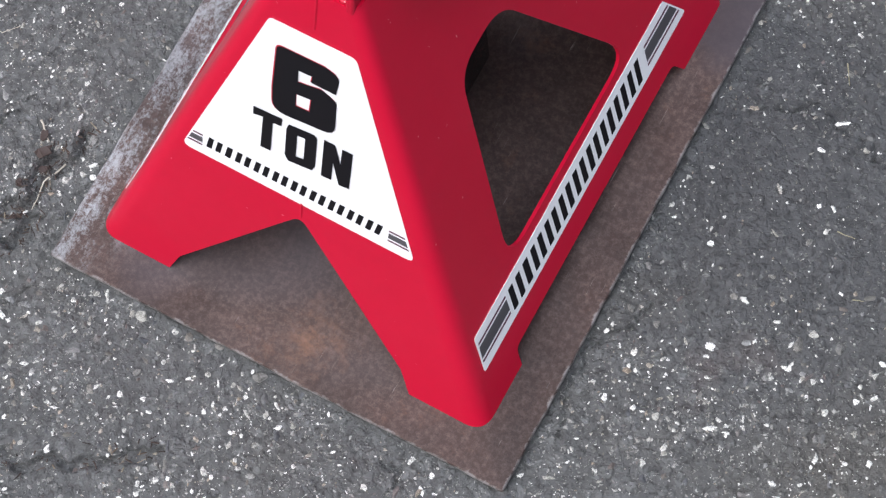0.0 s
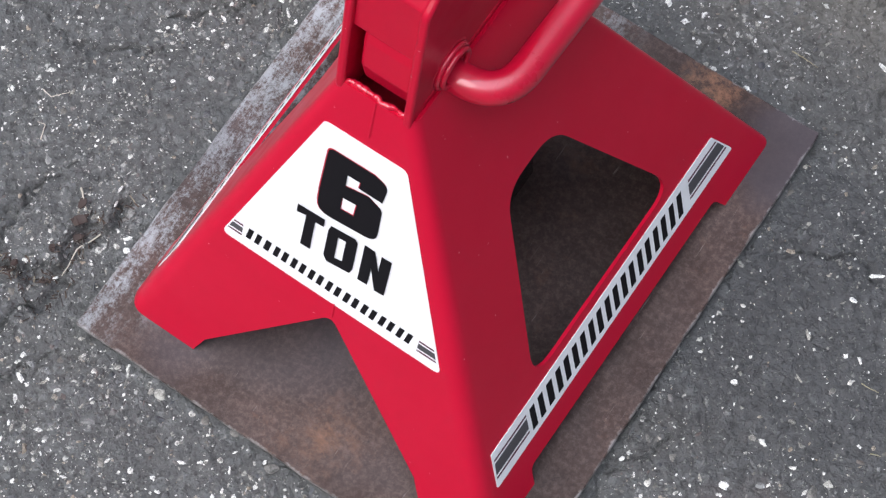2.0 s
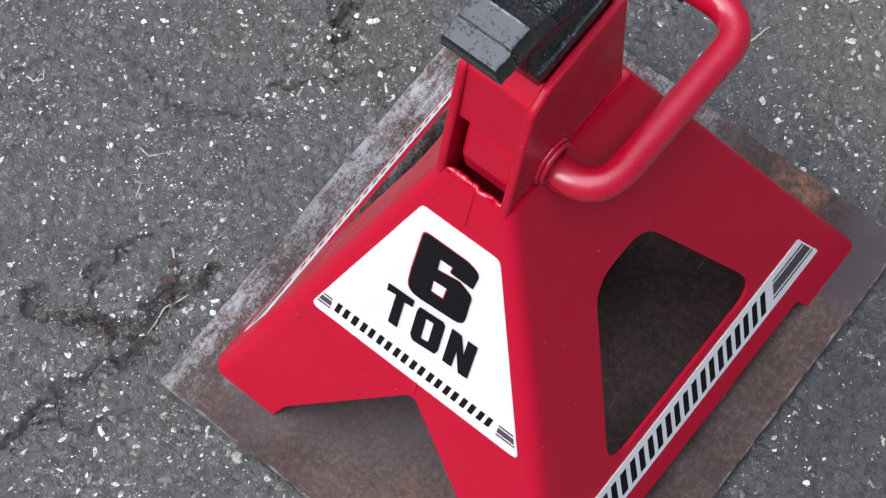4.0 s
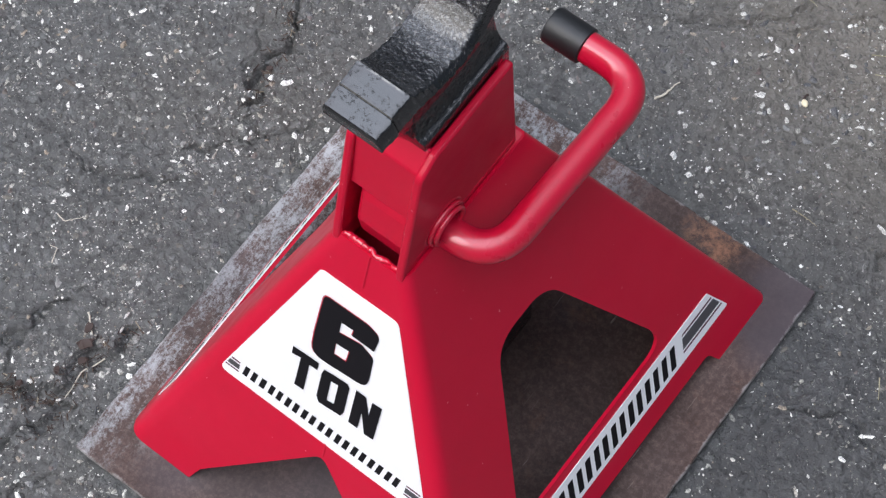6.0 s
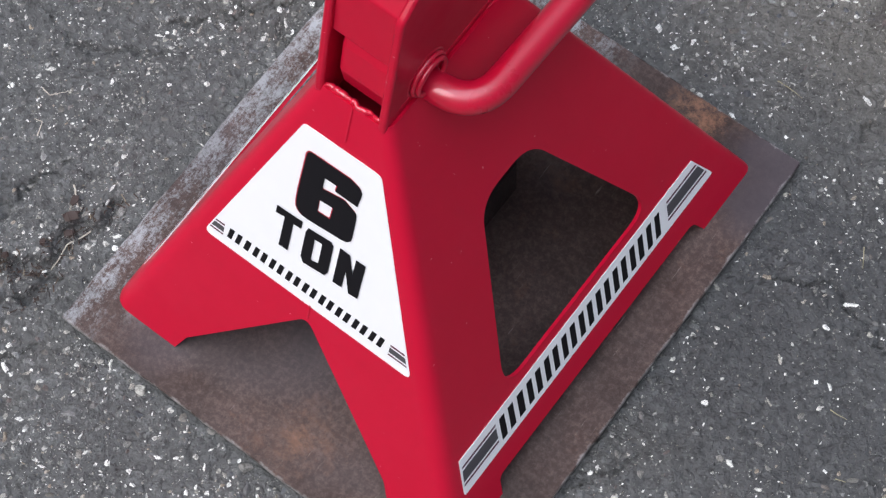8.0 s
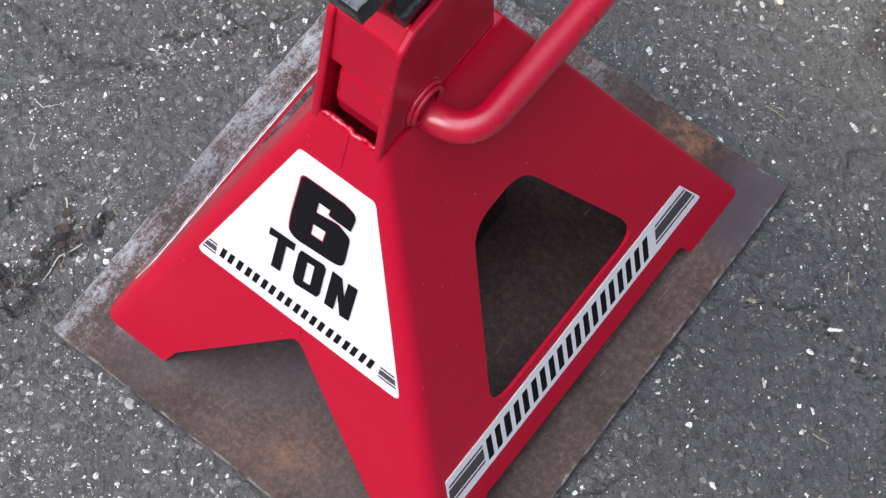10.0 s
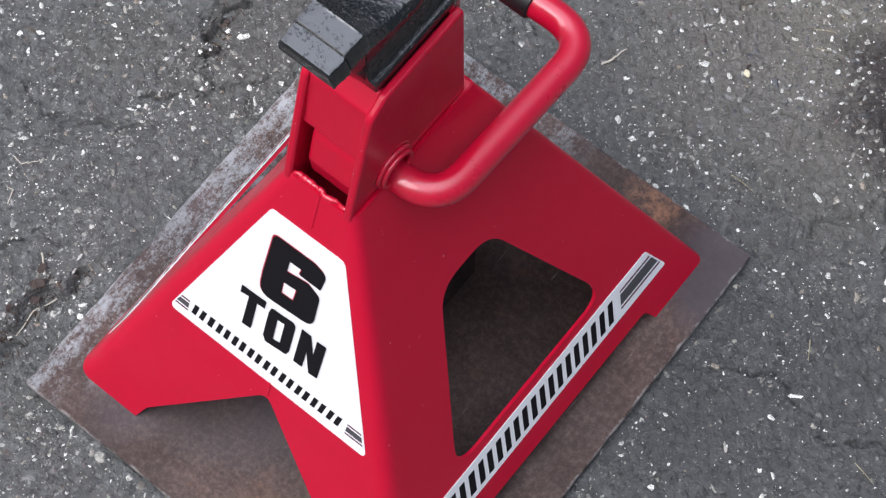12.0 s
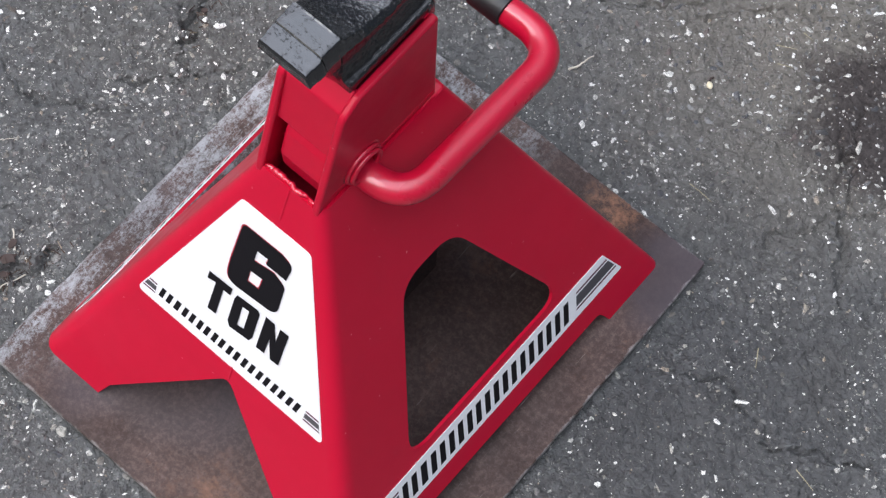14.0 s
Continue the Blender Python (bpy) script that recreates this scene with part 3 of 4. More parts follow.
# ---------------- handle ----------------
X_FACE, X_OUT = CX + HALF, 0.0427
corner_a, corner_b = Vector((X_OUT, PIN_Y, PIN_Z)), Vector((X_OUT, 0.1196, 0.2394))
course = bent([Vector((X_FACE - 0.006, PIN_Y, PIN_Z)), corner_a, corner_b, Vector((-0.0080, 0.1190, 0.2392))], 0.023, 12)
handle = part("handle", tube(course, 0.0085, 28), RED_GLOSS, stand, "bent round red steel release handle", 50)
grip = [Vector((x, 0.1190, 0.2392)) for x in (0.0080, 0.0075, -0.0120, -0.0140, -0.0147)]
sizes = (0.0093, 0.0101, 0.0101, 0.0095, 0.0074)
part("end_cap", tube(grip, lambda t: sizes[round(t * 4)], 24), RUBBER, handle, "matt black rubber end cap", 40)
for k, r in enumerate((0.0134, 0.0119, 0.0104)):
    ring = [Vector((X_FACE - 0.0010 + 0.0023 * k, PIN_Y - 0.001 + r * math.cos(a), PIN_Z + 0.0120 + r * math.sin(a))) for a in (math.tau * i / 28 for i in range(29))]
    part("weld_ring", tube(ring, 0.0014, 8, False), RED_GLOSS, stand, "ridged red weld ring round the handle", 60)

# ---------------- ratchet post and saddle ----------------
SX, SAD = -0.0026, 0.0150
post = [(0.0005, 0.0120), (0.0005, 0.3400), (0.0440, 0.3400), (0.0440, 0.0120)]
bar = part("ratchet_post", slab(post, lambda y, z, d: Vector((SX - 0.0108 + d, y, z)), 0.0216), BLACK, stand, "black painted cast ratchet post with a cradle")
bevelled(bar, 0.0012)
foot = [(0.0005, 0.0040), (0.0005, 0.0480), (0.0540, 0.0480), (0.0540, 0.0040)]
bevelled(part("stop_block", slab(foot, lambda y, z, d: Vector((SX - 0.0260 + d, y, z)), 0.0520), BLACK, bar), 0.002)
dip = [(-0.0095, 0.4040), (-0.0040, 0.4002), (0.0030, 0.3965), (0.0100, 0.3944), (0.0176, 0.3936), (0.0250, 0.3950), (0.0320, 0.3982), (0.0400, 0.4050), (0.0460, 0.4120)]
rim_top = [(-0.0346, 0.4025), (-0.0336, 0.4042), (-0.0234, 0.4049), (-0.0231, 0.4044), (-0.0233, 0.4068), (-0.0110, 0.4073)] + dip + [(0.0530, 0.4180), (0.0640, 0.4160), (0.0690, 0.4120)]
rim_low = [(0.0690, 0.4090), (0.0620, 0.4100), (0.0535, 0.4105), (0.0425, 0.4010), (0.0340, 0.3940), (0.0271, 0.3912), (0.0180, 0.3895), (0.0099, 0.3900), (0.0000, 0.3928), (-0.0087, 0.3955), (-0.0180, 0.3952), (-0.0300, 0.3946), (-0.0346, 0.3960)]
SC, HALF_TOP = SX - 0.0024, 0.0131


def build_saddle():
    """A cast cradle: a section with drafted flanks carried along its curve, with an uneven skin."""
    r = random.Random(12)
    low = sorted(rim_low)
    ys = sorted(set([p[0] for p in rim_top] + [p[0] for p in low] + [-0.0346 + 0.1036 * k / 64 for k in range(65)]))
    bm = bmesh.new()
    rows = []
    for y in ys:
        reach = 0.0045 if y > -0.005 else 0.0
        zt = sum(float(np.interp(y + reach * o, [p[0] for p in rim_top], [p[1] for p in rim_top])) for o in (-1, -0.6, -0.2, 0.2, 0.6, 1)) / 6
        zl = float(np.interp(y, [p[0] for p in low], [p[1] for p in low]))
        h = zt - zl
        wide = HALF_TOP + r.uniform(-0.0004, 0.0004)
        half = [(wide, 0.0004), (wide + 0.0008, 0.0013), (wide + 0.0024, 0.55 * h), (wide + 0.0034, 0.86 * h), (wide + 0.0029, h)]
        top = [(x, r.uniform(-0.00005, 0.00016)) for x in (0.0105, 0.0052, 0.0, -0.0052, -0.0110)]
        far = [(wide + 0.0012, 0.0004), (wide + 0.0017, 0.0012), (wide + 0.0019, 0.55 * h), (wide + 0.0018, h)]
        ring = half[::-1] + top + [(-x, d) for x, d in far]
        rows.append([bm.verts.new((SC + x, y, zt - d)) for x, d in ring])
    n = len(rows[0])
    for r0, r1 in zip(rows, rows[1:]):
        for k in range(n):
            bm.faces.new((r0[k], r0[(k + 1) % n], r1[(k + 1) % n], r1[k]))
    bm.faces.new(rows[0])
    bm.faces.new(rows[-1][::-1])
    return part("saddle", bm, BLACK, bar, "glossy thick black painted curved saddle", 42)


bevelled(build_saddle(), 0.0006, 2, 60)
gusset = rounded([(-0.0265, 0.3960, 0), (-0.0240, 0.3860, 0.006), (-0.0095, 0.3500, 0.003), (-0.0040, 0.3480, 0), (-0.0040, 0.3960, 0)], 4)
bevelled(part("gusset", slab(gusset, lambda y, z, d: Vector((SC - 0.0090 + d, y, z)), 0.0180), BLACK, bar), 0.0035, 4)
# the web below the saddle, hollowed on both flanks and flaring into the tower
flank = [(0.0162, 0.3330), (0.0162, 0.3475), (0.0152, 0.3500), (0.0126, 0.3508), (0.0098, 0.3560), (0.0084, 0.3640), (0.0082, 0.3780), (0.0092, 0.3905)]
rows = []
bm = bmesh.new()
for y, lift in ((-0.0075, 0.004), (-0.0045, 0.001), (0.0100, -0.001), (0.0300, -0.001), (0.0480, 0.002), (0.0535, 0.006)):
    pts = [(CX + x, z + lift * (z - 0.333) / 0.055) for x, z in flank]
    pts += [(CX - x, z + lift * (z - 0.333) / 0.055) for x, z in reversed(flank)]
    rows.append([bm.verts.new((x, y, z)) for x, z in pts])
for r0, r1 in zip(rows, rows[1:]):
    for k in range(len(r0)):
        bm.faces.new((r0[k], r0[(k + 1) % len(r0)], r1[(k + 1) % len(r0)], r1[k]))
bm.faces.new(rows[0])
bm.faces.new(rows[-1][::-1])
bevelled(part("web", bm, BLACK, bar, "", 50), 0.0008)

# ---------------- stickers ----------------
FK, RK = math.hypot(1, FRONT_K), math.hypot(1, RIGHT_K)
LK = math.hypot(1, LEFT_K)
N_FRONT = Vector((0, -1, FRONT_K)).normalized()
N_RIGHT = Vector((1, 0, RIGHT_K)).normalized()
N_LEFT = Vector((-1, 0, LEFT_K)).normalized()
MM = 0.001


def front_spot(u, v, lift):
    """Sticker millimetres across and up the front face."""
    return on_front(-0.0037 + u * MM, 0.1121 + v * MM / FK) + N_FRONT * lift


def right_spot(u, v, lift):
    return on_right(u * MM, v * MM / RK) + N_RIGHT * lift


def left_spot(u, v, lift):
    return on_left(-u * MM, v * MM / LK) + N_LEFT * lift


def printed(name, loops, spot, lift, material, parent, label=""):
    bm = bmesh.new()
    flat(bm, [[tuple(p) for p in loop] for loop in loops], lambda u, v: spot(u, v, lift))
    return part(name, bm, material, parent, label, None)


def sticker(loop, spot, label):
    bm = slab([tuple(p) for p in loop], lambda u, v, d: spot(u, v, 0.0001 + d), 0.0003)
    return part("sticker", bm, VINYL, stand, label, None)


decal = sticker(rounded([(-69.5, -1.0, 4), (70.8, -1.6, 3.5), (23.4, 127.8, 5), (-24.2, 127.4, 4)], 5), front_spot, "white trapezoid capacity sticker with black lettering")
SIX = rounded([(-18.6, 112.0, 4), (8.5, 112.6, 3), (16.6, 110.0, 5), (15.4, 96.8, 0), (1.5, 96.8, 0), (1.9, 101.3, 0), (-5.8, 100.9, 0), (-5.6, 92.6, 0), (8.0, 95.4, 3), (16.4, 91.5, 4), (17.4, 66.6, 7), (-18.2, 62.6, 8), (-19.0, 80.0, 1)], 4)
SIX_HOLE = [(-5.8, 83.2), (2.7, 84.2), (2.4, 75.0), (-5.5, 74.4)]
halo = [tuple((Vector(p) - Vector((-0.5, 87))) * 1.012 + Vector((-1.1, 87))) for p in SIX]
printed("digit_shadow", [halo, [(-5.6, 83.0), (2.0, 83.8), (1.7, 75.3), (-5.3, 74.7)]], front_spot, 0.0006, RED_INK, decal, "thin red outline of the digit")
printed("digit", [SIX, SIX_HOLE], front_spot, 0.0009, INK, decal, "bold black digit 6")
printed("letter", [[(-28.7, 58.5), (-12.1, 59.4), (-12.1, 53.4), (-17.2, 52.8), (-17.0, 30.3), (-23.0, 29.9), (-22.9, 53.7), (-28.7, 52.4)]], front_spot, 0.0009, INK, decal, "black letter T")
printed("letter", [[(-8.1, 57.9), (6.3, 59.4), (8.2, 57.3), (8.7, 35.5), (7.3, 31.4), (-6.6, 29.5), (-8.9, 33.4), (-9.2, 53.8)], [(-3.0, 52.5), (1.7, 53.2), (2.0, 36.9), (-2.6, 35.8)]], front_spot, 0.0009, INK, decal, "black letter O")
printed("letter", [[(12.1, 59.8), (18.4, 59.6), (22.6, 46.9), (22.5, 59.2), (28.6, 59.5), (28.9, 31.4), (23.1, 30.6), (18.5, 45.3), (18.5, 31.5), (12.6, 31.1)]], front_spot, 0.0009, INK, decal, "black letter N")


def word_bars(lo, hi, base, height, count, slant, spot, parent, gap=0.24, narrow=(1,)):
    """A word as plain slanted bars, two for each letter."""
    step = (hi - lo) / (count - sum(0.45 for _ in narrow))
    at = lo
    for k in range(count):
        w = step * (0.55 if k in narrow else 1.0)
        a, b = at, at + w - step * gap
        stem = (b - a) if k in narrow else (b - a) * 0.37
        for u in ((a,) if k in narrow else (a, b - stem)):
            printed("word_bar", [[(u, base), (u + stem, base), (u + stem + slant, base + height), (u + slant, base + height)]], spot, 0.0005, INK, parent, "plain black bar")
        at += w


word_bars(-54.8, 51.8, 6.6, 8.6, 10, 1.4, front_spot, decal)
for side in (-1, 1):
    lo, hi = (-66.2, -57.2) if side < 0 else (54.2, 66.6)
    for v, h, mat in ((5.6, 1.3, MAROON_INK), (8.0, 4.2, GREY_INK), (13.4, 1.3, MAROON_INK)):
        lean = -side * 0.38
        printed("stripe", [[(lo + lean * (v - 6) * (side < 0) , v), (hi + lean * (v - 6) * (side > 0), v), (hi + lean * (v + h - 6) * (side > 0), v + h), (lo + lean * (v + h - 6) * (side < 0), v + h)]], front_spot, 0.0005, mat, decal)

for spot, label, top, base, tall in ((right_spot, "long white side sticker with black word bars", 57.4, 35.4, 16.5), (left_spot, "long white sticker on the far side face", 64.0, 42.0, 10.0)):
    band = sticker(rounded([(-117.8, 31.2, 1.5), (120.6, 31.6, 1.5), (110.4, top, 1.5), (-108.8, top, 1.5)], 3), spot, label)
    word_bars(-80.5, 74.5, base, tall, 10, 5.0, spot, band, 0.22)
    for side in (-1, 1):
        for v, h, mat in ((37.4, 1.6, MAROON_INK), (40.4, 8.4, GREY_INK), (50.2, 1.6, MAROON_INK)):
            outer = [117.0 - (v - 31) * 0.38, 117.0 - (v + h - 31) * 0.38]
            inner = (-83.5 + (v - 36) * 0.3, -83.5 + (v + h - 36) * 0.3) if side < 0 else (78.5 + (v - 36) * 0.3, 78.5 + (v + h - 36) * 0.3)
            pts = [(inner[0], v), (side * outer[0] + (2.5 if side > 0 else 0), v), (side * outer[1] + (2.5 if side > 0 else 0), v + h), (inner[1], v + h)]
            printed("stripe", [pts], spot, 0.0005, mat, band)


# ---------------- loose things on the asphalt ----------------
def pebble(x, y, size, seed, pale):
    r = random.Random(seed)
    bm = bmesh.new()
    bmesh.ops.create_icosphere(bm, subdivisions=2, radius=size)
    s = Vector((r.uniform(0.85, 1.35), r.uniform(0.7, 1.0), r.uniform(0.45, 0.65)))
    cuts = [(Vector((r.uniform(-1, 1), r.uniform(-1, 1), r.uniform(-1, 1))).normalized(), r.uniform(0.42, 0.75) * size) for _ in range(11)]
    for v in bm.verts:
        for n, d in cuts:
            over = v.co.dot(n) - d
            if over > 0:
                v.co -= n * over
        v.co = Vector((v.co.x * s.x, v.co.y * s.y, v.co.z * s.z))
    low = min(v.co.z for v in bm.verts)
    ob = part("pebble", bm, PALE_STONE if pale else GREY_STONE, None, "", 30)
    ob.matrix_basis = Matrix.Translation((x, y, zg(x, y) - low - 0.50 * size)) @ Matrix.Rotation(r.uniform(0, 6.28), 4, "Z")
    return tagged(ob, "small white angular stone chip set in asphalt" if pale else "small grey rounded stone set in asphalt", "pebble", "loose pebbles")


def pebble_material(name, dark, light):
    m = Mat(name)
    rnd = m.node("ShaderNodeObjectInfo").outputs["Random"]
    c = m.mix(rnd, dark, light)
    c = m.mix(0.75, c, m.ramp(m.noise(560, 5, 0.75), [(0.38, 0.25), (0.56, 1.0)]), "MULTIPLY")
    return m.done(c, 0.5, m.bump(m.noise(520, 4, 0.7), 0.8, 0.0012))


PALE_STONE = pebble_material("white_stone", (0.40, 0.385, 0.34), (0.76, 0.74, 0.68))
GREY_STONE = pebble_material("grey_stone", (0.11, 0.11, 0.11), (0.24, 0.225, 0.20))

PALE_AT = [(-0.325, -0.086), (-0.325, -0.062), (-0.264, -0.014), (-0.206, 0.004), (-0.211, 0.014), (-0.223, 0.047), (-0.288, -0.066), (-0.301, -0.079),
           (-0.161, -0.135), (-0.200, -0.142), (-0.186, -0.145), (-0.251, -0.189), (-0.194, -0.132), (0.177, -0.061), (0.205, -0.089), (0.260, -0.006),
           (0.241, 0.051), (0.166, 0.056), (-0.117, -0.246), (-0.058, -0.174), (0.002, -0.216), (0.003, -0.237), (0.071, 0.267), (-0.022, 0.236)]
GREY_AT = [(-0.247, -0.074), (-0.132, -0.183), (-0.101, -0.180), (-0.160, -0.184), (-0.111, -0.176), (-0.121, -0.179), (-0.193, -0.188), (0.235, 0.041),
           (0.212, -0.007), (0.180, -0.042), (0.163, -0.040), (-0.080, -0.177), (-0.043, -0.177), (-0.002, -0.175), (0.012, -0.191), (-0.078, -0.280),
           (-0.046, -0.266), (0.141, 0.200), (0.212, 0.143), (-0.061, 0.172)]
SIZED_PALE = [(-0.081, -0.174, 0.0042), (-0.131, -0.183, 0.0030), (-0.101, -0.180, 0.0027), (-0.059, -0.174, 0.0024), (-0.044, -0.177, 0.0026), (-0.105, -0.193, 0.0018), (-0.111, -0.176, 0.0024), (-0.110, -0.201, 0.0018), (0.177, -0.062, 0.0022), (0.205, -0.089, 0.0028), (0.261, -0.006, 0.0034), (0.268, -0.017, 0.0026), (0.217, -0.091, 0.0020), (0.297, -0.021, 0.0022), (0.012, -0.191, 0.0026), (-0.104, -0.271, 0.0024), (0.218, -0.106, 0.0024), (0.014, 0.252, 0.0020), (0.070, 0.253, 0.0022), (0.083, 0.308, 0.0024), (0.027, 0.277, 0.0018), (0.170, 0.279, 0.0022), (0.057, 0.192, 0.0020), (0.032, 0.280, 0.0016)]
SIZED_GREY = [(-0.002, -0.175, 0.0046), (-0.106, -0.190, 0.0028), (-0.042, -0.220, 0.0040), (-0.034, -0.229, 0.0036), (0.256, -0.016, 0.0052), (0.278, -0.006, 0.0046), (0.254, -0.029, 0.0034), (0.181, -0.042, 0.0032), (0.164, -0.040, 0.0034), (0.223, -0.054, 0.0034), (-0.032, -0.169, 0.0030), (-0.066, -0.205, 0.0030), (-0.084, -0.226, 0.0030), (0.271, -0.033, 0.0028), (0.152, 0.311, 0.0030)]
for k, (x, y, size) in enumerate(SIZED_PALE):
    pebble(x, y, size, 500 + k, True)
for k, (x, y, size) in enumerate(SIZED_GREY):
    pebble(x, y, size, 600 + k, False)
for k, (x, y) in enumerate(PALE_AT):
    pebble(x, y, rng.uniform(0.0014, 0.0025), 100 + k, True)
for k, (x, y) in enumerate(GREY_AT):
    pebble(x, y, rng.uniform(0.0020, 0.0034), 300 + k, False)


def twig(points, radius, material, label, category, name):
    raised = [Vector((x, y, zg(x, y) + radius * 1.2)) for x, y in points]
    smooth = []
    for a, b in zip(raised, raised[1:]):
        smooth += [a.lerp(b, t / 5) + Vector((rng.uniform(-1, 1), rng.uniform(-1, 1), rng.uniform(0, 1))) * radius * 0.5 for t in range(5)]
    smooth.append(raised[-1])
    ob = part(name, tube(smooth, lambda t: radius * (1 - 0.55 * t), 7), material, None, "", 60)
    return tagged(ob, label, category, "dry twigs and stems")


for points, r in (
    ([(-0.171, -0.116), (-0.176, -0.132), (-0.175, -0.142), (-0.173, -0.155)], 0.00055),
    ([(-0.195, -0.101), (-0.184, -0.110)], 0.0007),
    ([(-0.234, -0.090), (-0.238, -0.081), (-0.243, -0.082)], 0.0004),
    ([(-0.252, -0.064), (-0.245, -0.065), (-0.238, -0.056)], 0.0004),
    ([(-0.341, -0.071), (-0.336, -0.071), (-0.332, -0.066), (-0.336, -0.061)], 0.0007),
    ([(-0.0035, 0.2160), (0.0004, 0.2240), (0.0012, 0.2300), (0.0028, 0.2350)], 0.0009),
):
    twig(points, r, TWIG, "thin pale dry curved twig lying on asphalt", "twig", "twig")
for points in (
    [(0.272, 0.102), (0.288, 0.098)], [(0.088, 0.321), (0.100, 0.328)], [(0.246, 0.054), (0.257, 0.055)], [(0.271, 0.022), (0.277, 0.024)],
    [(0.207, 0.148), (0.214, 0.136)], [(0.106, 0.206), (0.115, 0.2065), (0.1244, 0.2055)],
    [(0.0346, 0.3307), (0.0385, 0.3305), (0.0421, 0.3289)], [(0.0961, 0.3401), (0.1033, 0.3403)], [(0.0971, 0.3110), (0.1059, 0.3158)],
):
    twig(points, 0.0004, GRASS, "dry straw-coloured grass stem lying on asphalt", "grass stem", "grass_stem")


def leaf_scrap(x, y, size, seed):
    r = random.Random(seed)
    bm = bmesh.new()
    n = 11
    lo, hi = [], []
    for k in range(n):
        a = math.tau * k / n
        d = size * r.uniform(0.55, 1.1)
        z = r.uniform(0.0004, 0.0022)
        lo.append(bm.verts.new((d * math.cos(a), d * 0.7 * math.sin(a), z)))
        hi.append(bm.verts.new((d * math.cos(a), d * 0.7 * math.sin(a), z + 0.0004)))
    bm.faces.new(lo[::-1])
    bm.faces.new(hi)
    for k in range(n):
        bm.faces.new((lo[k], lo[(k + 1) % n], hi[(k + 1) % n], hi[k]))
    bmesh.ops.triangulate(bm, faces=[f for f in bm.faces if len(f.verts) > 4])
    ob = part("leaf_scrap", bm, LEAF, None, "", 30)
    ob.matrix_basis = Matrix.Translation((x, y, zg(x, y) + 0.0008)) @ Matrix.Rotation(r.uniform(0, 6), 4, "Z")
    return tagged(ob, "crumpled dark brown leaf scrap in a crack", "leaf", "leaf scraps")


for k, (x, y, s) in enumerate(((-0.183, -0.117, 0.006), (-0.180, -0.125, 0.004), (-0.189, -0.108, 0.004), (-0.186, -0.140, 0.003), (-0.199, -0.160, 0.003), (-0.209, 0.090, 0.003))):
    leaf_scrap(x, y, s, 50 + k)


def seed_husk(x, y):
    """A small split husk: a cupped pale half with a brown stalk end."""
    bm = bmesh.new()
    bmesh.ops.create_uvsphere(bm, u_segments=14, v_segments=8, radius=0.0024)
    for v in bm.verts:
        v.co = Vector((v.co.x * 0.9, v.co.y * (1.25 - 110 * abs(v.co.x)), v.co.z * 0.45))
    ob = part("seed_husk", bm, HUSK, None, "", 60)
    ob.matrix_basis = Matrix.Translation((x, y, zg(x, y) + 0.0012)) @ Matrix.Rotation(0.9, 4, "Z")
    stalk = tube([Vector((0.0005, 0.0028, 0.0)), Vector((0.0018, 0.0046, 0.0003)), Vector((0.0040, 0.0050, 0.0002))], 0.0007, 7)
    part("stalk", stalk, LEAF, ob, "dark brown stalk")
    return tagged(ob, "ivory seed husk with a brown stalk lying on asphalt", "seed husk")


HUSK = plain("ivory_husk", (0.74, 0.66, 0.46), 0.5, 0.15, 0.2, 500)
seed_husk(0.073, 0.2687)


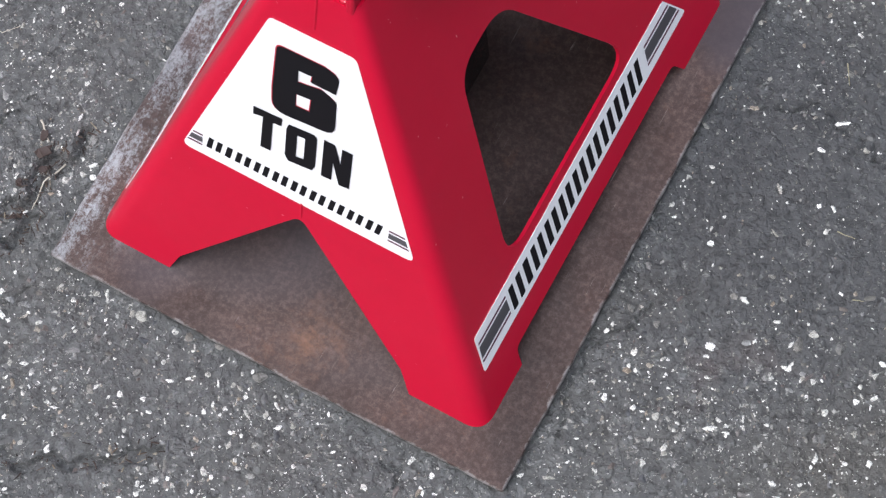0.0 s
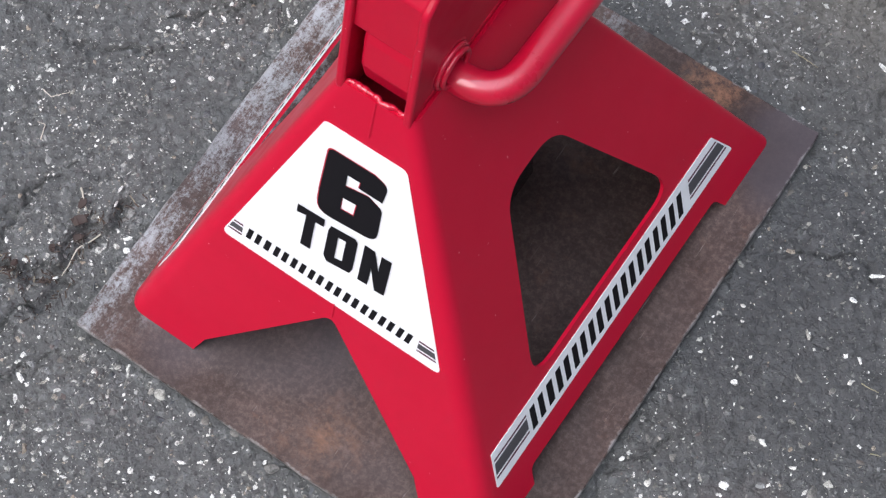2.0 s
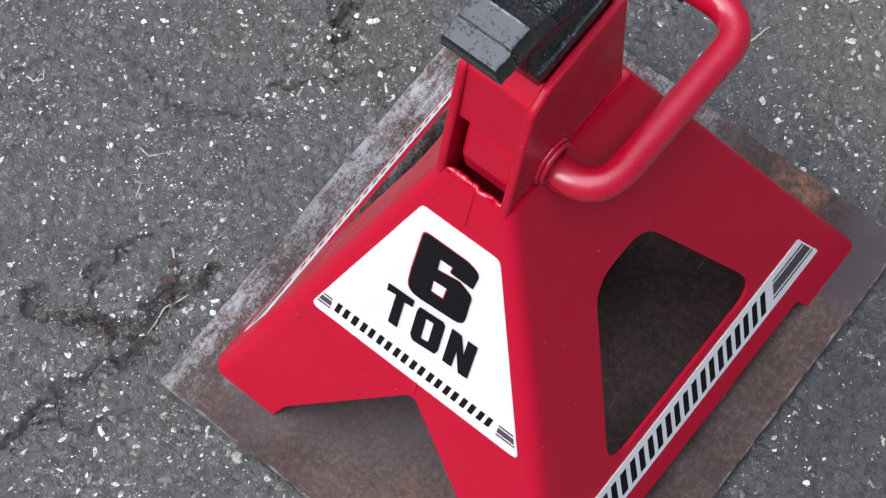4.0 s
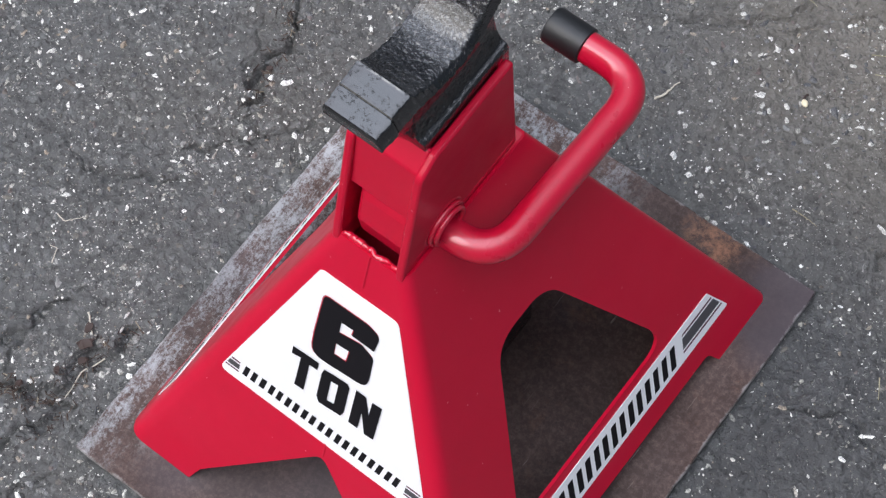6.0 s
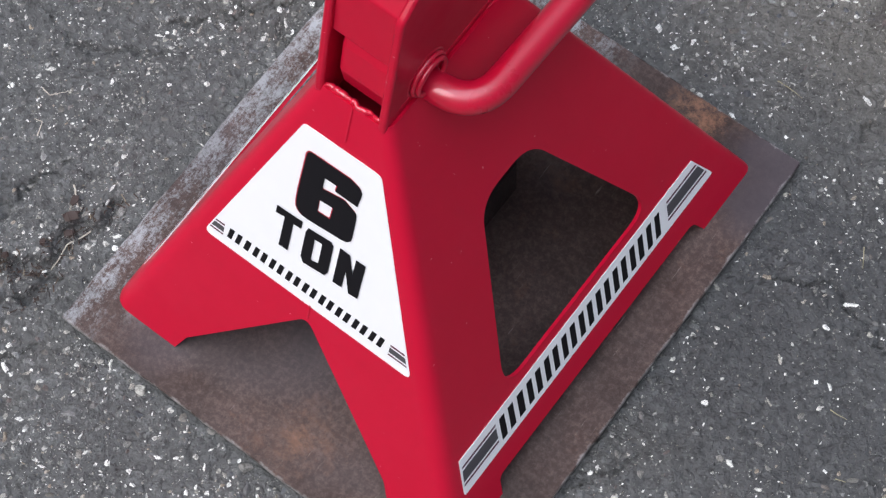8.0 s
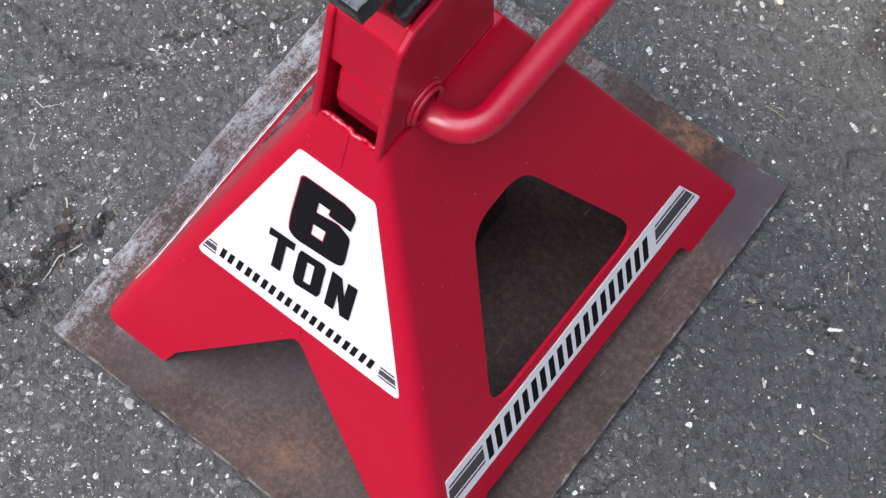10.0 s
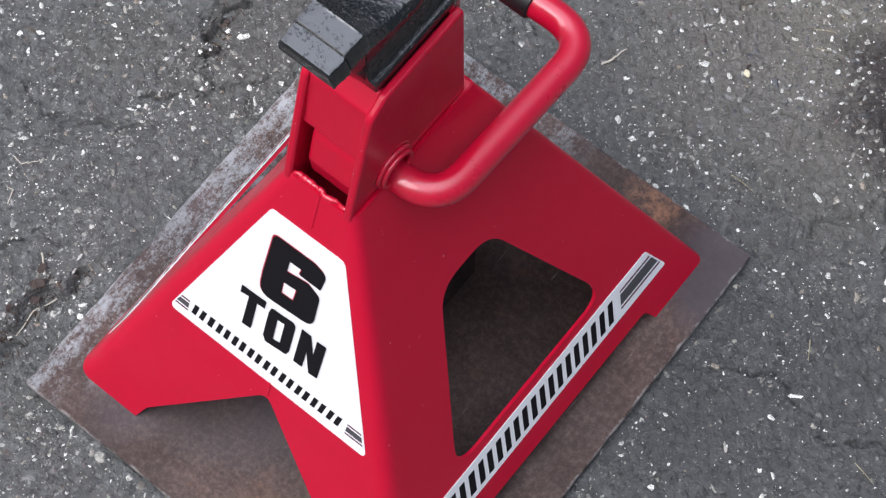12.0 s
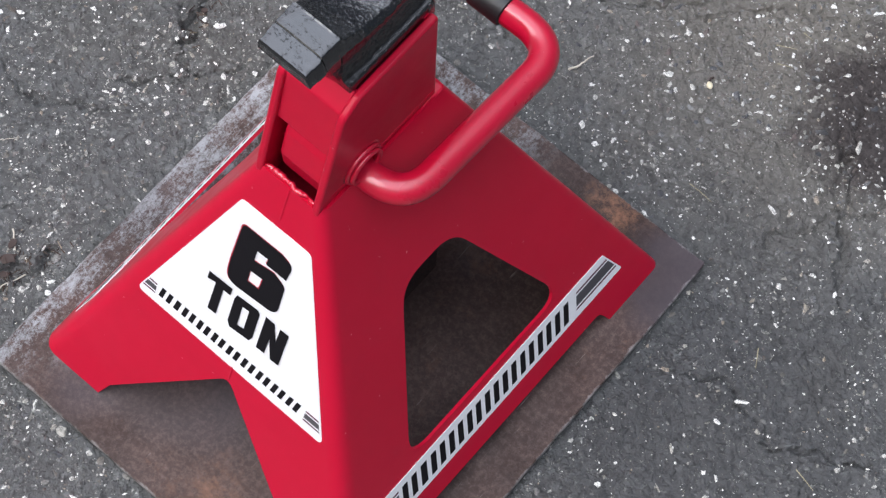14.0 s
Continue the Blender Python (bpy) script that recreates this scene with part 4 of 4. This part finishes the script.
# ---------------- chips and grit, past counting ----------------
def chip_field(name, count, lo, hi, material, label, seed, clump, proud, skew=1.8):
    """Many small splintered stones of uneven outline, in one mesh."""
    r = np.random.RandomState(seed)
    x, y = r.uniform(-0.42, 0.40, count * 3), r.uniform(-0.36, 0.46, count * 3)
    u = (x - PLATE_CORNER.x) * math.cos(PLATE_TURN) + (y - PLATE_CORNER.y) * math.sin(PLATE_TURN)
    v = (y - PLATE_CORNER.y) * math.cos(PLATE_TURN) - (x - PLATE_CORNER.x) * math.sin(PLATE_TURN)
    keep = ~((u < 0.003) & (u > -PLATE_W - 0.003) & (v > -0.003) & (v < PLATE_L + 0.003))
    keep &= r.rand(count * 3) < (1 - clump) + clump * np.clip(smooth_noise(x, y, 0.034, seed + 1) * 2.6 - 0.85, 0, 1)
    keep &= r.rand(count * 3) < 0.42 + 0.58 * np.clip((np.hypot(x - 0.225, y - 0.085) - 0.06) / 0.10, 0, 1)
    x, y = x[keep][:count], y[keep][:count]
    n = len(x)
    size = lo * (hi / lo) ** (r.rand(n) ** skew)
    ring = np.arange(8) * math.tau / 8
    base = np.concatenate([np.stack([np.cos(ring), np.sin(ring), 0 * ring], -1), [(0.05, 0.1, 1), (-0.1, 0, -1)]])
    co = base[None] * (0.52 + 0.70 * r.rand(n, 10, 1)) + r.uniform(-0.12, 0.12, (n, 10, 3))
    stretch = np.stack([0.8 + 1.1 * r.rand(n) ** 2.2, r.uniform(0.55, 1.0, n), r.uniform(0.30, 0.7, n)], -1)
    co *= (stretch * size[:, None])[:, None, :]
    a = r.uniform(0, math.tau, n)
    ca, sa = np.cos(a)[:, None], np.sin(a)[:, None]
    px, py = co[..., 0] * ca - co[..., 1] * sa, co[..., 0] * sa + co[..., 1] * ca
    z = ground_height(x, y) + size * proud
    pts = np.stack([px + x[:, None], py + y[:, None], co[..., 2] + z[:, None]], -1).reshape(-1, 3)
    tri = np.array([(k, (k + 1) % 8, 8) for k in range(8)] + [((k + 1) % 8, k, 9) for k in range(8)])
    faces = (tri[None] + 10 * np.arange(n)[:, None, None]).reshape(-1, 3)
    me = bpy.data.meshes.new(name)
    me.from_pydata(pts.tolist(), [], faces.tolist())
    me.materials.append(material)
    return tagged(new(name, me), label, "grit", kind="stuff")


chip_field("aggregate", 4200, 0.0010, 0.0034, AGGREGATE, "dull grey rounded aggregate bedded flush in asphalt", 57, 0.7, -0.12, 1.6)
chip_field("stone_chips", 15500, 0.0004, 0.0025, STONE, "pale and grey stone chips bedded in asphalt", 21, 0.75, 0.10)
chip_field("grit", 24000, 0.0003, 0.0010, STONE, "fine pale grit scattered over asphalt", 33, 0.8, 0.25)


def crack_litter(count, seed):
    """Dark crumbs and needle scraps that have washed into the cracks."""
    r = np.random.RandomState(seed)
    verts, faces, spots = [], [], []
    for _ in range(count):
        course = CRACKS[r.choice([0, 1, 1, 1, 3, 6])][0]
        k = r.randint(len(course) - 1)
        t = r.rand()
        spots.append((course[k][0] * (1 - t) + course[k + 1][0] * t + r.normal(0, 0.004), course[k][1] * (1 - t) + course[k + 1][1] * t + r.normal(0, 0.004)))
    heights = ground_height(np.array([p[0] for p in spots]), np.array([p[1] for p in spots]))
    for (x, y), ground in zip(spots, heights):
        a, long, wide = r.uniform(0, math.tau), r.uniform(0.0006, 0.0030), r.uniform(0.0003, 0.0009)
        z = float(ground) + 0.0003
        base = len(verts)
        for u, v, w in ((-1, -0.6, 0), (1, -0.4, r.uniform(0, 1)), (1, 0.5, r.uniform(0, 1)), (-1, 0.6, 0), (0, 0, 1.2)):
            px, py = u * long, v * wide
            verts.append((x + px * math.cos(a) - py * math.sin(a), y + px * math.sin(a) + py * math.cos(a), z + w * 0.0006))
        faces += [(base, base + 1, base + 4), (base + 1, base + 2, base + 4), (base + 2, base + 3, base + 4), (base + 3, base, base + 4), (base + 3, base + 2, base + 1, base)]
    me = bpy.data.meshes.new("crack_litter")
    me.from_pydata(verts, [], faces)
    me.materials.append(LITTER)
    return tagged(new("crack_litter", me), "dark brown crumbs and needle scraps in cracks", "litter", kind="stuff")


def litter_material():
    m = Mat("crack_litter")
    rnd = m.node("ShaderNodeNewGeometry").outputs["Random Per Island"]
    return m.done(m.ramp(rnd, [(0.0, (0.020, 0.014, 0.012)), (0.55, (0.060, 0.038, 0.030)), (0.92, (0.09, 0.065, 0.048)), (1.0, (0.30, 0.26, 0.19))]), 0.8)


LITTER = litter_material()
crack_litter(520, 4)
